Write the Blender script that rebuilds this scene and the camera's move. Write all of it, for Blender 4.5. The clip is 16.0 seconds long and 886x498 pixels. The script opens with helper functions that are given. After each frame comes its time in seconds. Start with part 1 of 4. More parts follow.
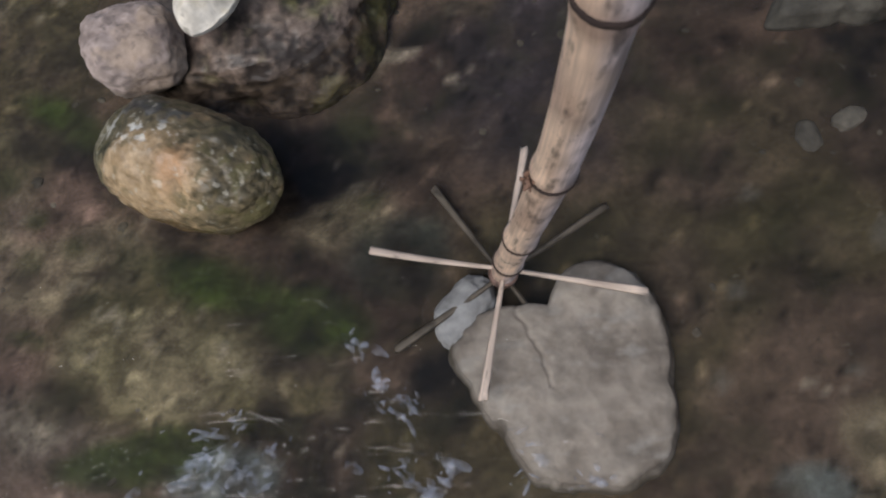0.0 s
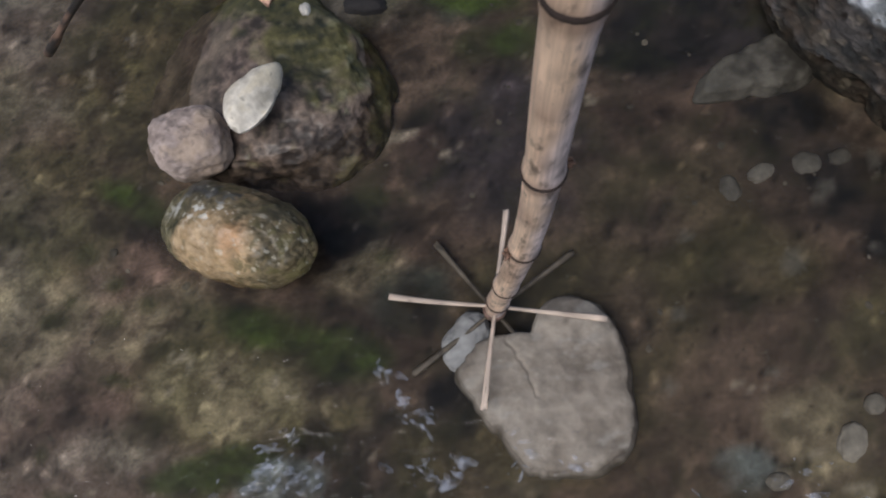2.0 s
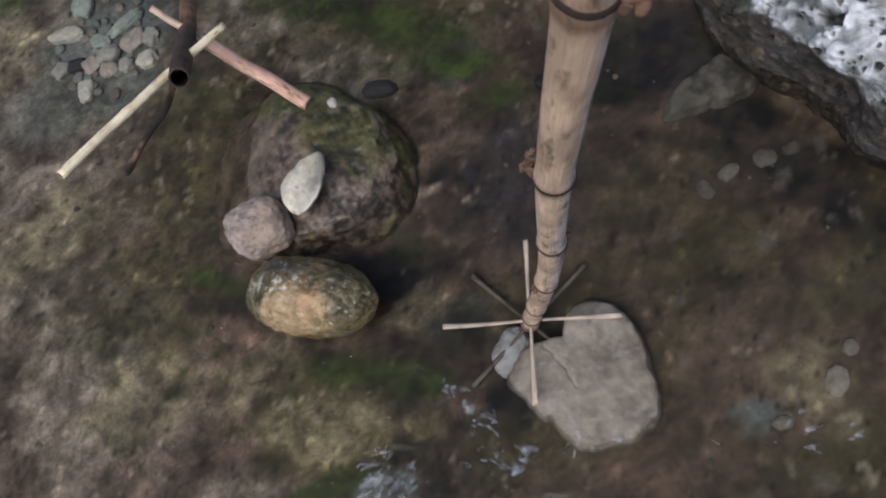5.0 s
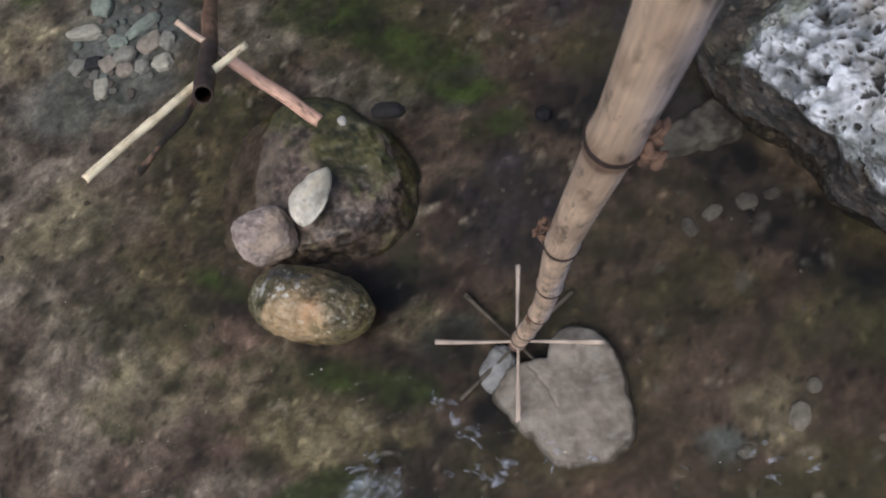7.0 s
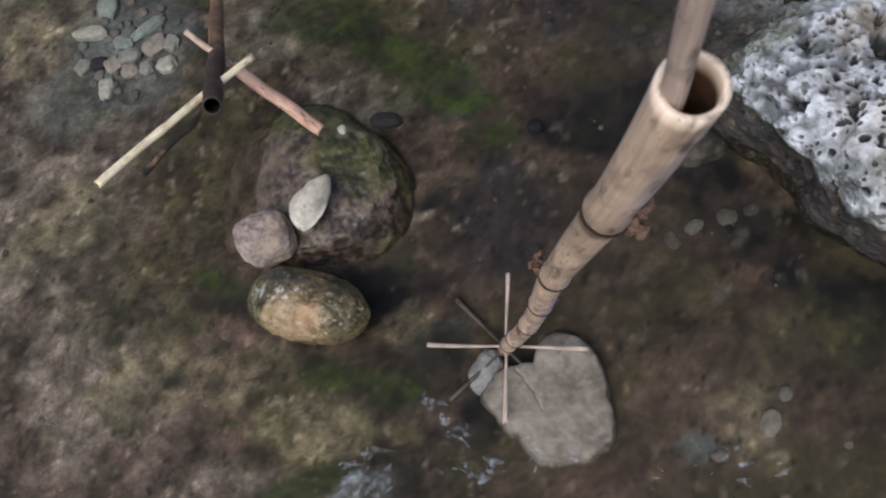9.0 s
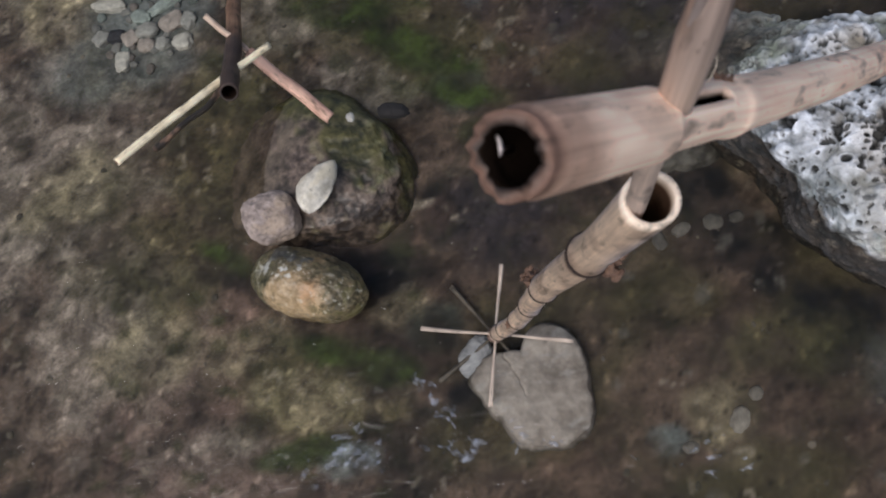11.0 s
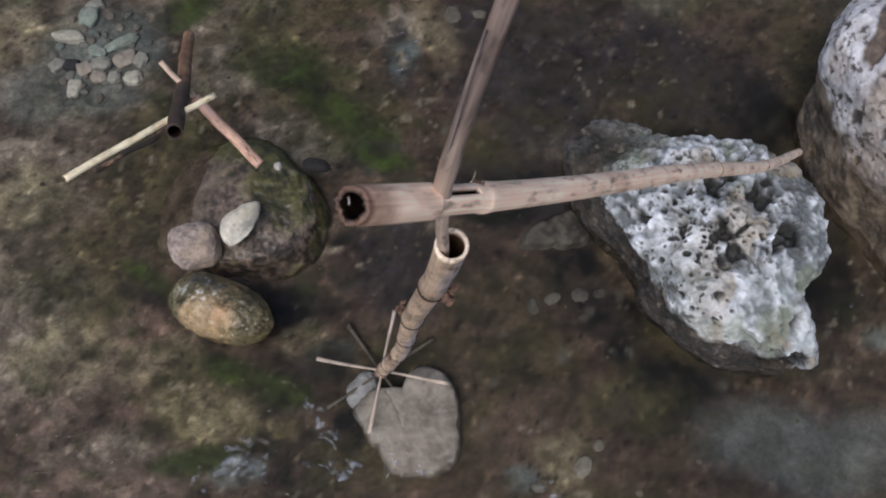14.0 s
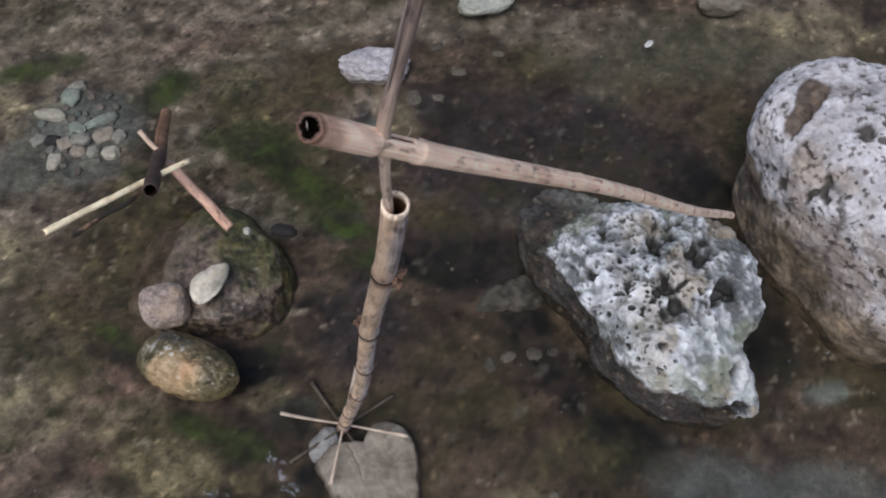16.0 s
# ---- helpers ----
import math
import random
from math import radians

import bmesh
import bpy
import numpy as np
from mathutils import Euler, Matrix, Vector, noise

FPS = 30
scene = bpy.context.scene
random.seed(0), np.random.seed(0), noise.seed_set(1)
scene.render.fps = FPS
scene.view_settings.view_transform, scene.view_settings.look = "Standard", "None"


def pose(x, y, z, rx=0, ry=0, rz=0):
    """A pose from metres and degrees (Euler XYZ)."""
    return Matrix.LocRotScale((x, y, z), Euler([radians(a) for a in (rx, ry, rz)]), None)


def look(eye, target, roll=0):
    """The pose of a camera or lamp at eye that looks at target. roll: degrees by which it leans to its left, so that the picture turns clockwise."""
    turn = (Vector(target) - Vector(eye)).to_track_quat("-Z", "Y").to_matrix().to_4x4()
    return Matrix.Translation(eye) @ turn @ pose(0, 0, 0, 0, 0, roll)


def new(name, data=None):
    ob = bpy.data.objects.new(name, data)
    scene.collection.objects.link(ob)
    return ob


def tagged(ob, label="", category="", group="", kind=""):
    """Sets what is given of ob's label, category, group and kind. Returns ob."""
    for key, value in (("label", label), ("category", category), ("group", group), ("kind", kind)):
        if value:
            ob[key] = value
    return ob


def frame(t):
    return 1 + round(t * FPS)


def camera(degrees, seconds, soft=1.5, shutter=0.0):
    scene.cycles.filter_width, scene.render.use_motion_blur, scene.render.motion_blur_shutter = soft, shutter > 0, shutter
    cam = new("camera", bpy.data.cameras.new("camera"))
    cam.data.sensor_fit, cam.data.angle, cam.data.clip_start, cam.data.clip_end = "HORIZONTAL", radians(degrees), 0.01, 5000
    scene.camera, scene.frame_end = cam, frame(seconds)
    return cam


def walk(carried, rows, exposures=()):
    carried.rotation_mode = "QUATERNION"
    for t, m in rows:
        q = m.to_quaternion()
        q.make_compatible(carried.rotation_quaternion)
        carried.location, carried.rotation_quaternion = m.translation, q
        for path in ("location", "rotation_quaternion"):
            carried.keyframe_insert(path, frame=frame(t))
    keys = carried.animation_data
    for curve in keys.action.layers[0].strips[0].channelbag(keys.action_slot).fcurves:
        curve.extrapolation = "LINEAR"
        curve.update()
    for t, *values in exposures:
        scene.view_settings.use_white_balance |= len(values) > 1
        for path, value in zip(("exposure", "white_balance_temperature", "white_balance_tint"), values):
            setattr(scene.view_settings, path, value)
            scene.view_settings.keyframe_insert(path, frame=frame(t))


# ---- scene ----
cam = camera(54.9, 16.0, soft=2.0)
cam.data.dof.use_dof, cam.data.dof.focus_distance, cam.data.dof.aperture_fstop = True, 1.1, 36.0
PATH = [
    (0, (0.204, 0.178, 0.742), (0.036, 0.845, -1.136), -19.3),
    (0.5, (0.202, 0.156, 0.812), (0.07, 0.823, -1.069), -17.0),
    (1, (0.203, 0.145, 0.866), (0.06, 0.815, -1.013), -18.0),
    (1.5, (0.195, 0.124, 0.908), (0.063, 0.83, -0.959), -16.6),
    (2, (0.211, 0.128, 0.951), (0.073, 0.849, -0.909), -19.0),
    (2.5, (0.213, 0.118, 0.98), (0.078, 0.856, -0.874), -22.2),
    (3, (0.214, 0.112, 1.008), (0.064, 0.842, -0.848), -27.0),
    (3.5, (0.217, 0.091, 1.057), (0.052, 0.828, -0.795), -30.6),
    (4, (0.225, 0.089, 1.104), (0.024, 0.837, -0.74), -33.9),
    (6.5, (0.202, 0.107, 1.242), (0.061, 0.816, -0.623), -26.1),
    (7, (0.209, 0.108, 1.257), (0.07, 0.822, -0.606), -25.4),
    (7.5, (0.202, 0.104, 1.282), (0.084, 0.817, -0.583), -23.9),
    (8, (0.209, 0.101, 1.295), (0.09, 0.805, -0.574), -23.8),
    (8.5, (0.206, 0.109, 1.308), (0.093, 0.804, -0.564), -22.9),
    (11, (0.211, 0.124, 1.396), (0.099, 0.74, -0.503), -20.2),
    (11.5, (0.217, 0.126, 1.421), (0.122, 0.724, -0.485), -17.5),
    (12, (0.226, 0.123, 1.464), (0.135, 0.704, -0.448), -15.9),
    (12.5, (0.229, 0.105, 1.506), (0.195, 0.725, -0.396), -8.7),
    (13, (0.239, 0.085, 1.536), (0.245, 0.757, -0.347), -4.1),
    (13.5, (0.241, 0.066, 1.564), (0.287, 0.773, -0.306), -0.6),
    (14, (0.235, 0.035, 1.582), (0.342, 0.761, -0.278), 4.2),
    (14.5, (0.235, 0.019, 1.598), (0.357, 0.769, -0.252), 5.2),
    (15, (0.245, -0.003, 1.615), (0.403, 0.793, -0.213), 7.0),
    (15.5, (0.243, -0.057, 1.615), (0.401, 0.826, -0.172), 6.1),
    (16, (0.24, -0.096, 1.625), (0.436, 0.858, -0.122), 7.0),
]
walk(cam, [(t, look(eye, target, roll)) for t, eye, target, roll in PATH])

# ---- light ----
world = bpy.data.worlds.new("overcast_sky")
scene.world = world
world.use_nodes = True
wn = world.node_tree
sky = wn.nodes.new("ShaderNodeTexSky")
sky.sky_type, sky.sun_disc = "NISHITA", False
sky.sun_elevation, sky.sun_rotation = radians(58), radians(215)
sky.air_density, sky.dust_density, sky.ozone_density = 1.0, 3.0, 1.0
wn.nodes["Background"].inputs["Strength"].default_value = 0.1
wn.links.new(sky.outputs["Color"], wn.nodes["Background"].inputs["Color"])
sun = new("sun", bpy.data.lights.new("sun", "SUN"))
sun.data.energy, sun.data.angle, sun.data.color = 1.6, radians(34), (1.0, 0.985, 0.98)
sun.matrix_world = look((-0.55, -0.75, 1.6), (0, 0, 0))
scene.view_settings.exposure = 0.0

# ---- noise on arrays ----
TAB = np.random.RandomState(3).rand(64, 64, 64)
OFF = np.random.RandomState(5).rand(32, 32, 32, 3)
PICK = np.random.RandomState(7).rand(32, 32, 32)


def value_noise(p):
    """Smooth noise from -1 to 1 at the rows of p."""
    i = np.floor(p).astype(int)
    f = p - i
    f = f * f * (3 - 2 * f)
    out = np.zeros(len(p))
    for a in (0, 1):
        for b in (0, 1):
            for c in (0, 1):
                w = (f[:, 0] if a else 1 - f[:, 0]) * (f[:, 1] if b else 1 - f[:, 1]) * (f[:, 2] if c else 1 - f[:, 2])
                out += w * TAB[(i[:, 0] + a) % 64, (i[:, 1] + b) % 64, (i[:, 2] + c) % 64]
    return 2 * out - 1


def fbm(p, octaves=4, gain=0.5):
    out, amp, total = np.zeros(len(p)), 1.0, 0.0
    for n in range(octaves):
        out += amp * value_noise(p * 2.03 ** n + 11.3 * n)
        total += amp
        amp *= gain
    return out / total


def cells(p):
    """Distance to the nearest of scattered points, and that point's own random number."""
    i = np.floor(p).astype(int)
    best, pick = np.full(len(p), 9.0), np.zeros(len(p))
    for a in (-1, 0, 1):
        for b in (-1, 0, 1):
            for c in (-1, 0, 1):
                k = i + (a, b, c)
                m = (k[:, 0] % 32, k[:, 1] % 32, k[:, 2] % 32)
                d = np.linalg.norm(k + OFF[m] - p, axis=1)
                near = d < best
                best[near], pick[near] = d[near], PICK[m][near]
    return best, pick


def step(lo, hi, x):
    u = np.clip((x - lo) / (hi - lo), 0, 1)
    return u * u * (3 - 2 * u)


def blend(col, other, w):
    return col + (np.asarray(other) - col) * np.asarray(w)[:, None]


# ---- materials ----
def surface(name, rough=0.8, grain=60.0, relief=0.3, vary=0.35, coat=0.0, tint=None, distance=0.004):
    """A surface that takes its broad colour from the mesh's tint layer (or one base colour), with fine grain, specks and relief."""
    mat = bpy.data.materials.new(name)
    mat.use_nodes = True
    t = mat.node_tree
    n, link = t.nodes, t.links.new
    bsdf = n["Principled BSDF"]
    where = n.new("ShaderNodeTexCoord").outputs["Object"]
    fine = n.new("ShaderNodeTexNoise")
    fine.inputs["Scale"].default_value, fine.inputs["Detail"].default_value, fine.inputs["Roughness"].default_value = grain, 6, 0.65
    broad = n.new("ShaderNodeTexNoise")
    broad.inputs["Scale"].default_value, broad.inputs["Detail"].default_value = grain / 7, 4
    for q in (fine, broad):
        link(where, q.inputs["Vector"])
    if tint is None:
        base = n.new("ShaderNodeVertexColor")
        base.layer_name = "tint"
        colour = base.outputs["Color"]
    else:
        base = n.new("ShaderNodeRGB")
        base.outputs[0].default_value = (*tint, 1)
        colour = base.outputs[0]
    both = n.new("ShaderNodeMath")
    both.operation = "ADD"
    link(fine.outputs["Fac"], both.inputs[0])
    link(broad.outputs["Fac"], both.inputs[1])
    amount = n.new("ShaderNodeMapRange")
    amount.inputs["From Min"].default_value, amount.inputs["From Max"].default_value = 0.65, 1.35
    amount.inputs["To Min"].default_value, amount.inputs["To Max"].default_value = 1 - vary, 1 + vary
    link(both.outputs[0], amount.inputs["Value"])
    shade = n.new("ShaderNodeVectorMath")
    shade.operation = "SCALE"
    link(colour, shade.inputs[0])
    link(amount.outputs[0], shade.inputs["Scale"])
    link(shade.outputs[0], bsdf.inputs["Base Color"])
    bump = n.new("ShaderNodeBump")
    bump.inputs["Strength"].default_value, bump.inputs["Distance"].default_value = relief, distance
    link(fine.outputs["Fac"], bump.inputs["Height"])
    link(bump.outputs["Normal"], bsdf.inputs["Normal"])
    gloss = n.new("ShaderNodeMapRange")
    gloss.inputs["To Min"].default_value, gloss.inputs["To Max"].default_value = max(rough - 0.12, 0.05), min(rough + 0.12, 1)
    link(broad.outputs["Fac"], gloss.inputs["Value"])
    link(gloss.outputs[0], bsdf.inputs["Roughness"])
    bsdf.inputs["Coat Weight"].default_value, bsdf.inputs["Coat Roughness"].default_value = coat, 0.15
    return mat


def bed_material():
    """Silt and drowned algae: smeared blotches along the flow, finer clumps and pale specks over the mesh's tint."""
    mat = surface("silty_stream_bed", 0.9, 90, 0.22, 0.18, distance=0.004)
    t = mat.node_tree
    n, link = t.nodes, t.links.new
    colour = n["Principled BSDF"].inputs["Base Color"].links[0].from_socket
    mp = n.new("ShaderNodeMapping")
    mp.inputs["Scale"].default_value, mp.inputs["Rotation"].default_value = (1, 1.08, 1), (0, 0, radians(-22))
    link(n.new("ShaderNodeTexCoord").outputs["Object"], mp.inputs["Vector"])

    def layer(scale, detail, warp, lo, hi, a, b):
        tex, rng = n.new("ShaderNodeTexNoise"), n.new("ShaderNodeMapRange")
        tex.inputs["Scale"].default_value, tex.inputs["Detail"].default_value = scale, detail
        tex.inputs["Roughness"].default_value, tex.inputs["Distortion"].default_value = 0.68, warp
        for key, value in zip(("From Min", "From Max", "To Min", "To Max"), (lo, hi, a, b)):
            rng.inputs[key].default_value = value
        link(mp.outputs["Vector"], tex.inputs["Vector"])
        link(tex.outputs["Fac"], rng.inputs["Value"])
        return rng.outputs[0]

    apart = n.new("ShaderNodeSeparateXYZ")
    link(n.new("ShaderNodeTexCoord").outputs["Object"], apart.inputs[0])
    calm = n.new("ShaderNodeMapRange")
    for key, value in zip(("From Min", "From Max", "To Min", "To Max"), (0.0, 0.4, 1.0, 0.55)):
        calm.inputs[key].default_value = value
    link(apart.outputs["X"], calm.inputs["Value"])
    for much in (layer(34, 8, 0.5, 0.34, 0.66, 0.56, 1.42), layer(70, 5, 0.3, 0.34, 0.68, 0.74, 1.28), layer(170, 3, 0.2, 0.34, 0.68, 0.86, 1.14)):
        sc = n.new("ShaderNodeVectorMath")
        sc.operation = "SCALE"
        link(colour, sc.inputs[0])
        fade = n.new("ShaderNodeMix")
        fade.inputs[2].default_value = 1.0
        link(calm.outputs[0], fade.inputs["Factor"])
        link(much, fade.inputs[3])
        link(fade.outputs[0], sc.inputs["Scale"])
        colour = sc.outputs[0]
    for scale, lo, hi, most, tone in ((13, 0.5, 0.68, 0.38, (0.055, 0.057, 0.026)), (9, 0.52, 0.7, 0.3, (0.08, 0.063, 0.055)), (64, 0.63, 0.74, 0.5, (0.19, 0.175, 0.15)), (42, 0.62, 0.72, 0.55, (0.02, 0.02, 0.012))):
        mix = n.new("ShaderNodeMix")
        mix.data_type = "RGBA"
        link(layer(scale, 6, 0.5, lo, hi, 0.0, most), mix.inputs["Factor"])
        link(colour, mix.inputs[6])
        mix.inputs[7].default_value = (*tone, 1)
        colour = mix.outputs[2]
    link(colour, n["Principled BSDF"].inputs["Base Color"])
    return mat


BED = bed_material()
STONE_SMOOTH = surface("smooth_wet_stone", 0.5, 130, 0.2, 0.36, coat=0.12, distance=0.002)
STONE_WET = surface("wet_stone", 0.55, 170, 0.16, 0.45, coat=0.15, distance=0.002)
STONE_DRY = surface("dry_stone", 0.85, 120, 0.25, 0.26, distance=0.003)
POROUS = surface("porous_limestone", 0.9, 110, 0.7, 0.38)


def reed_material():
    """Weathered reed: long fibres, soft dark stains and small specks, laid along the stem by the mesh's stem layer."""
    mat = bpy.data.materials.new("weathered_reed")
    mat.use_nodes = True
    t = mat.node_tree
    n, link = t.nodes, t.links.new
    bsdf = n["Principled BSDF"]
    base = n.new("ShaderNodeVertexColor")
    base.layer_name = "tint"
    stem = n.new("ShaderNodeAttribute")
    stem.attribute_name = "stem"

    def layer(scale, detail, lo, hi, a, b):
        mp = n.new("ShaderNodeMapping")
        mp.inputs["Scale"].default_value = scale
        link(stem.outputs["Vector"], mp.inputs["Vector"])
        tex = n.new("ShaderNodeTexNoise")
        tex.inputs["Scale"].default_value, tex.inputs["Detail"].default_value = 1.0, detail
        link(mp.outputs["Vector"], tex.inputs["Vector"])
        rng = n.new("ShaderNodeMapRange")
        for key, value in zip(("From Min", "From Max", "To Min", "To Max"), (lo, hi, a, b)):
            rng.inputs[key].default_value = value
        link(tex.outputs["Fac"], rng.inputs["Value"])
        return tex, rng.outputs[0]

    fibre, f1 = layer((520, 520, 16), 4, 0.3, 0.7, 0.78, 1.16)
    _, stain = layer((150, 150, 45), 5, 0.56, 0.7, 1.05, 0.36)
    _, broad = layer((60, 60, 14), 3, 0.35, 0.7, 1.35, 1.02)
    _, speck = layer((620, 620, 260), 3, 0.66, 0.76, 1.0, 0.45)
    colour = base.outputs["Color"]
    for amount in (f1, stain, broad, speck):
        sc = n.new("ShaderNodeVectorMath")
        sc.operation = "SCALE"
        link(colour, sc.inputs[0])
        link(amount, sc.inputs["Scale"])
        colour = sc.outputs[0]
    link(colour, bsdf.inputs["Base Color"])
    bump = n.new("ShaderNodeBump")
    bump.inputs["Strength"].default_value, bump.inputs["Distance"].default_value = 0.35, 0.0012
    link(fibre.outputs["Fac"], bump.inputs["Height"])
    link(bump.outputs["Normal"], bsdf.inputs["Normal"])
    bsdf.inputs["Roughness"].default_value = 0.6
    return mat


REED = reed_material()
PITH = surface("reed_hollow", 1.0, 150, 0.3, 0.3)
PITH.node_tree.nodes["Principled BSDF"].inputs["Specular IOR Level"].default_value = 0.0
NODE = surface("dark_reed_node", 0.8, 200, 0.4, 0.3, tint=(0.035, 0.022, 0.018))
BUD = surface("dry_bud_scale", 0.85, 300, 0.6, 0.5, tint=(0.17, 0.1, 0.07), distance=0.001)
LEAF = surface("dead_leaf", 0.7, 200, 0.3, 0.3, tint=(0.6, 0.6, 0.58))


def water_material():
    mat = bpy.data.materials.new("clear_stream_water")
    mat.use_nodes = True
    t = mat.node_tree
    n, link = t.nodes, t.links.new
    n.remove(n["Principled BSDF"])
    where = n.new("ShaderNodeTexCoord").outputs["Object"]
    mp = n.new("ShaderNodeMapping")
    mp.inputs["Scale"].default_value, mp.inputs["Rotation"].default_value = (1, 2.2, 1), (0, 0, radians(-25))
    link(where, mp.inputs["Vector"])
    ripple = n.new("ShaderNodeTexNoise")
    ripple.inputs["Scale"].default_value, ripple.inputs["Detail"].default_value, ripple.inputs["Distortion"].default_value = 22, 3, 0.6
    link(mp.outputs["Vector"], ripple.inputs["Vector"])
    bump = n.new("ShaderNodeBump")
    bump.inputs["Strength"].default_value, bump.inputs["Distance"].default_value = 0.35, 0.01
    link(ripple.outputs["Fac"], bump.inputs["Height"])
    fres = n.new("ShaderNodeFresnel")
    fres.inputs["IOR"].default_value = 1.33
    gl = n.new("ShaderNodeBsdfGlossy")
    gl.inputs["Roughness"].default_value = 0.06
    tr = n.new("ShaderNodeBsdfTransparent")
    tr.inputs["Color"].default_value = (0.78, 0.78, 0.755, 1)
    mix = n.new("ShaderNodeMixShader")
    for q in (fres, gl):
        link(bump.outputs["Normal"], q.inputs["Normal"])
    link(fres.outputs[0], mix.inputs["Fac"])
    link(tr.outputs[0], mix.inputs[1])
    link(gl.outputs[0], mix.inputs[2])
    link(mix.outputs[0], n["Material Output"].inputs["Surface"])
    return mat


WATER = water_material()


def foam_glint_material():
    # pale blue colour stands in for sky glints on rough water, besides foam
    mat = surface("foam_glint", 0.25, 200, 0.4, 0.2, tint=(0.6, 0.65, 0.76))
    t = mat.node_tree
    tex, rng = t.nodes.new("ShaderNodeTexNoise"), t.nodes.new("ShaderNodeMapRange")
    tex.inputs["Scale"].default_value, tex.inputs["Detail"].default_value = 110, 5
    for key, value in zip(("From Min", "From Max", "To Min", "To Max"), (0.4, 0.75, 0.0, 0.34)):
        rng.inputs[key].default_value = value
    t.links.new(t.nodes.new("ShaderNodeTexCoord").outputs["Object"], tex.inputs["Vector"])
    t.links.new(tex.outputs["Fac"], rng.inputs["Value"])
    t.links.new(rng.outputs[0], t.nodes["Principled BSDF"].inputs["Alpha"])
    return mat


FOAM_GLINT = foam_glint_material()


# ---- mesh helpers ----
def mesh_of(name, verts, faces, material, colours=None, smooth=True):
    me = bpy.data.meshes.new(name)
    me.from_pydata(np.asarray(verts, float).tolist(), [], faces if isinstance(faces, list) else faces.tolist())
    if smooth:
        me.polygons.foreach_set("use_smooth", np.ones(len(me.polygons), bool))
    if colours is not None:
        layer = me.color_attributes.new("tint", "FLOAT_COLOR", "POINT")
        layer.data.foreach_set("color", np.c_[np.clip(colours, 0.005, 0.95), np.ones(len(colours))].ravel())
    for m in material if isinstance(material, (list, tuple)) else (material,):
        me.materials.append(m)
    me.update()
    return me


def part(name, mesh, parent, label=""):
    ob = new(name, mesh)
    ob.parent = parent
    return tagged(ob, label)


def thing(name, base, label, category, group=""):
    ob = new(name)
    ob.location = base
    ob.empty_display_size = 0.05
    return tagged(ob, label, category, group)


ICO = {}


def ball(level):
    if level not in ICO:
        bm = bmesh.new()
        bmesh.ops.create_icosphere(bm, subdivisions=level, radius=1)
        v = np.array([q.co[:] for q in bm.verts])
        ICO[level] = (v / np.linalg.norm(v, axis=1)[:, None], [[q.index for q in f.verts] for f in bm.faces])
        bm.free()
    return ICO[level]


def turned(v, rz):
    c, s = math.cos(radians(rz)), math.sin(radians(rz))
    return np.c_[v[:, 0] * c - v[:, 1] * s, v[:, 0] * s + v[:, 1] * c, v[:, 2]]


def lump(level, radii, rz=0, power=2.3, seed=0, rough=(0.1, 1.6, 0.03, 6.0), lobes=(), tilt=(0, 0)):
    """A stone's points: a rounded block with knobs and hollows (angle, rise, reach, amount), two scales of unevenness, tilted and turned."""
    d, faces = ball(level)
    r = (np.abs(d) ** power).sum(1) ** (-1 / power)
    for angle, rise, reach, amount in lobes:
        way = np.array([math.cos(radians(angle)) * math.cos(radians(rise)), math.sin(radians(angle)) * math.cos(radians(rise)), math.sin(radians(rise))])
        r = r + amount * np.exp((d @ way - 1) * reach)
    big, bf, small, sf = rough
    at = d + seed * 3.7
    r = r * (1 + big * fbm(at * bf, 3) + small * fbm(at * sf, 4))
    v = d * r[:, None] * radii
    v[:, 2] += v[:, 0] * tilt[0] + v[:, 1] * tilt[1]
    return turned(v, rz), faces, d


def normals_of(v, faces):
    f = np.array(faces)
    n = np.cross(v[f[:, 1]] - v[f[:, 0]], v[f[:, 2]] - v[f[:, 0]])
    out = np.zeros_like(v)
    for k in range(3):
        np.add.at(out, f[:, k], n)
    return out / (np.linalg.norm(out, axis=1)[:, None] + 1e-12)


def stone(name, place, v, faces, colours, material, label, category="stone", group=""):
    ob = new(name, mesh_of(name, v, faces, material, colours))
    ob.location = place
    return tagged(ob, label, category, group)


# ---- stream bed and water ----
def spread(lo, hi, gap, far):
    mid = np.arange(lo, hi + gap / 2, gap)
    out = gap * np.cumsum(1.55 ** np.arange(1, 30))
    out = out[out < far]
    return np.r_[lo - out[::-1], mid, hi + out]


def sheet(lo, hi, lo2, hi2, gap, far):
    xs, ys = spread(lo, hi, gap, far), spread(lo2, hi2, gap, far)
    gx, gy = np.meshgrid(xs, ys)
    k = np.arange(gx.size).reshape(gx.shape)
    quads = np.stack([k[:-1, :-1], k[:-1, 1:], k[1:, 1:], k[1:, :-1]], -1).reshape(-1, 4)
    return gx.ravel(), gy.ravel(), quads


def patch(x, y, spots, seed, ragged=0.45):
    """How strongly scattered patches (x, y, length, width, degrees) cover each point, with ragged rims."""
    w = np.zeros(len(x))
    edge = fbm(np.c_[x * 16, y * 16, np.full(len(x), seed + 0.5)], 4)
    for px, py, a, b, deg in spots:
        c, s = math.cos(radians(deg)), math.sin(radians(deg))
        u, q = ((x - px) * c + (y - py) * s) / a, (-(x - px) * s + (y - py) * c) / b
        w = np.maximum(w, 1 - np.sqrt(u * u + q * q) + ragged * edge)
    return step(0.0, 0.55, w)


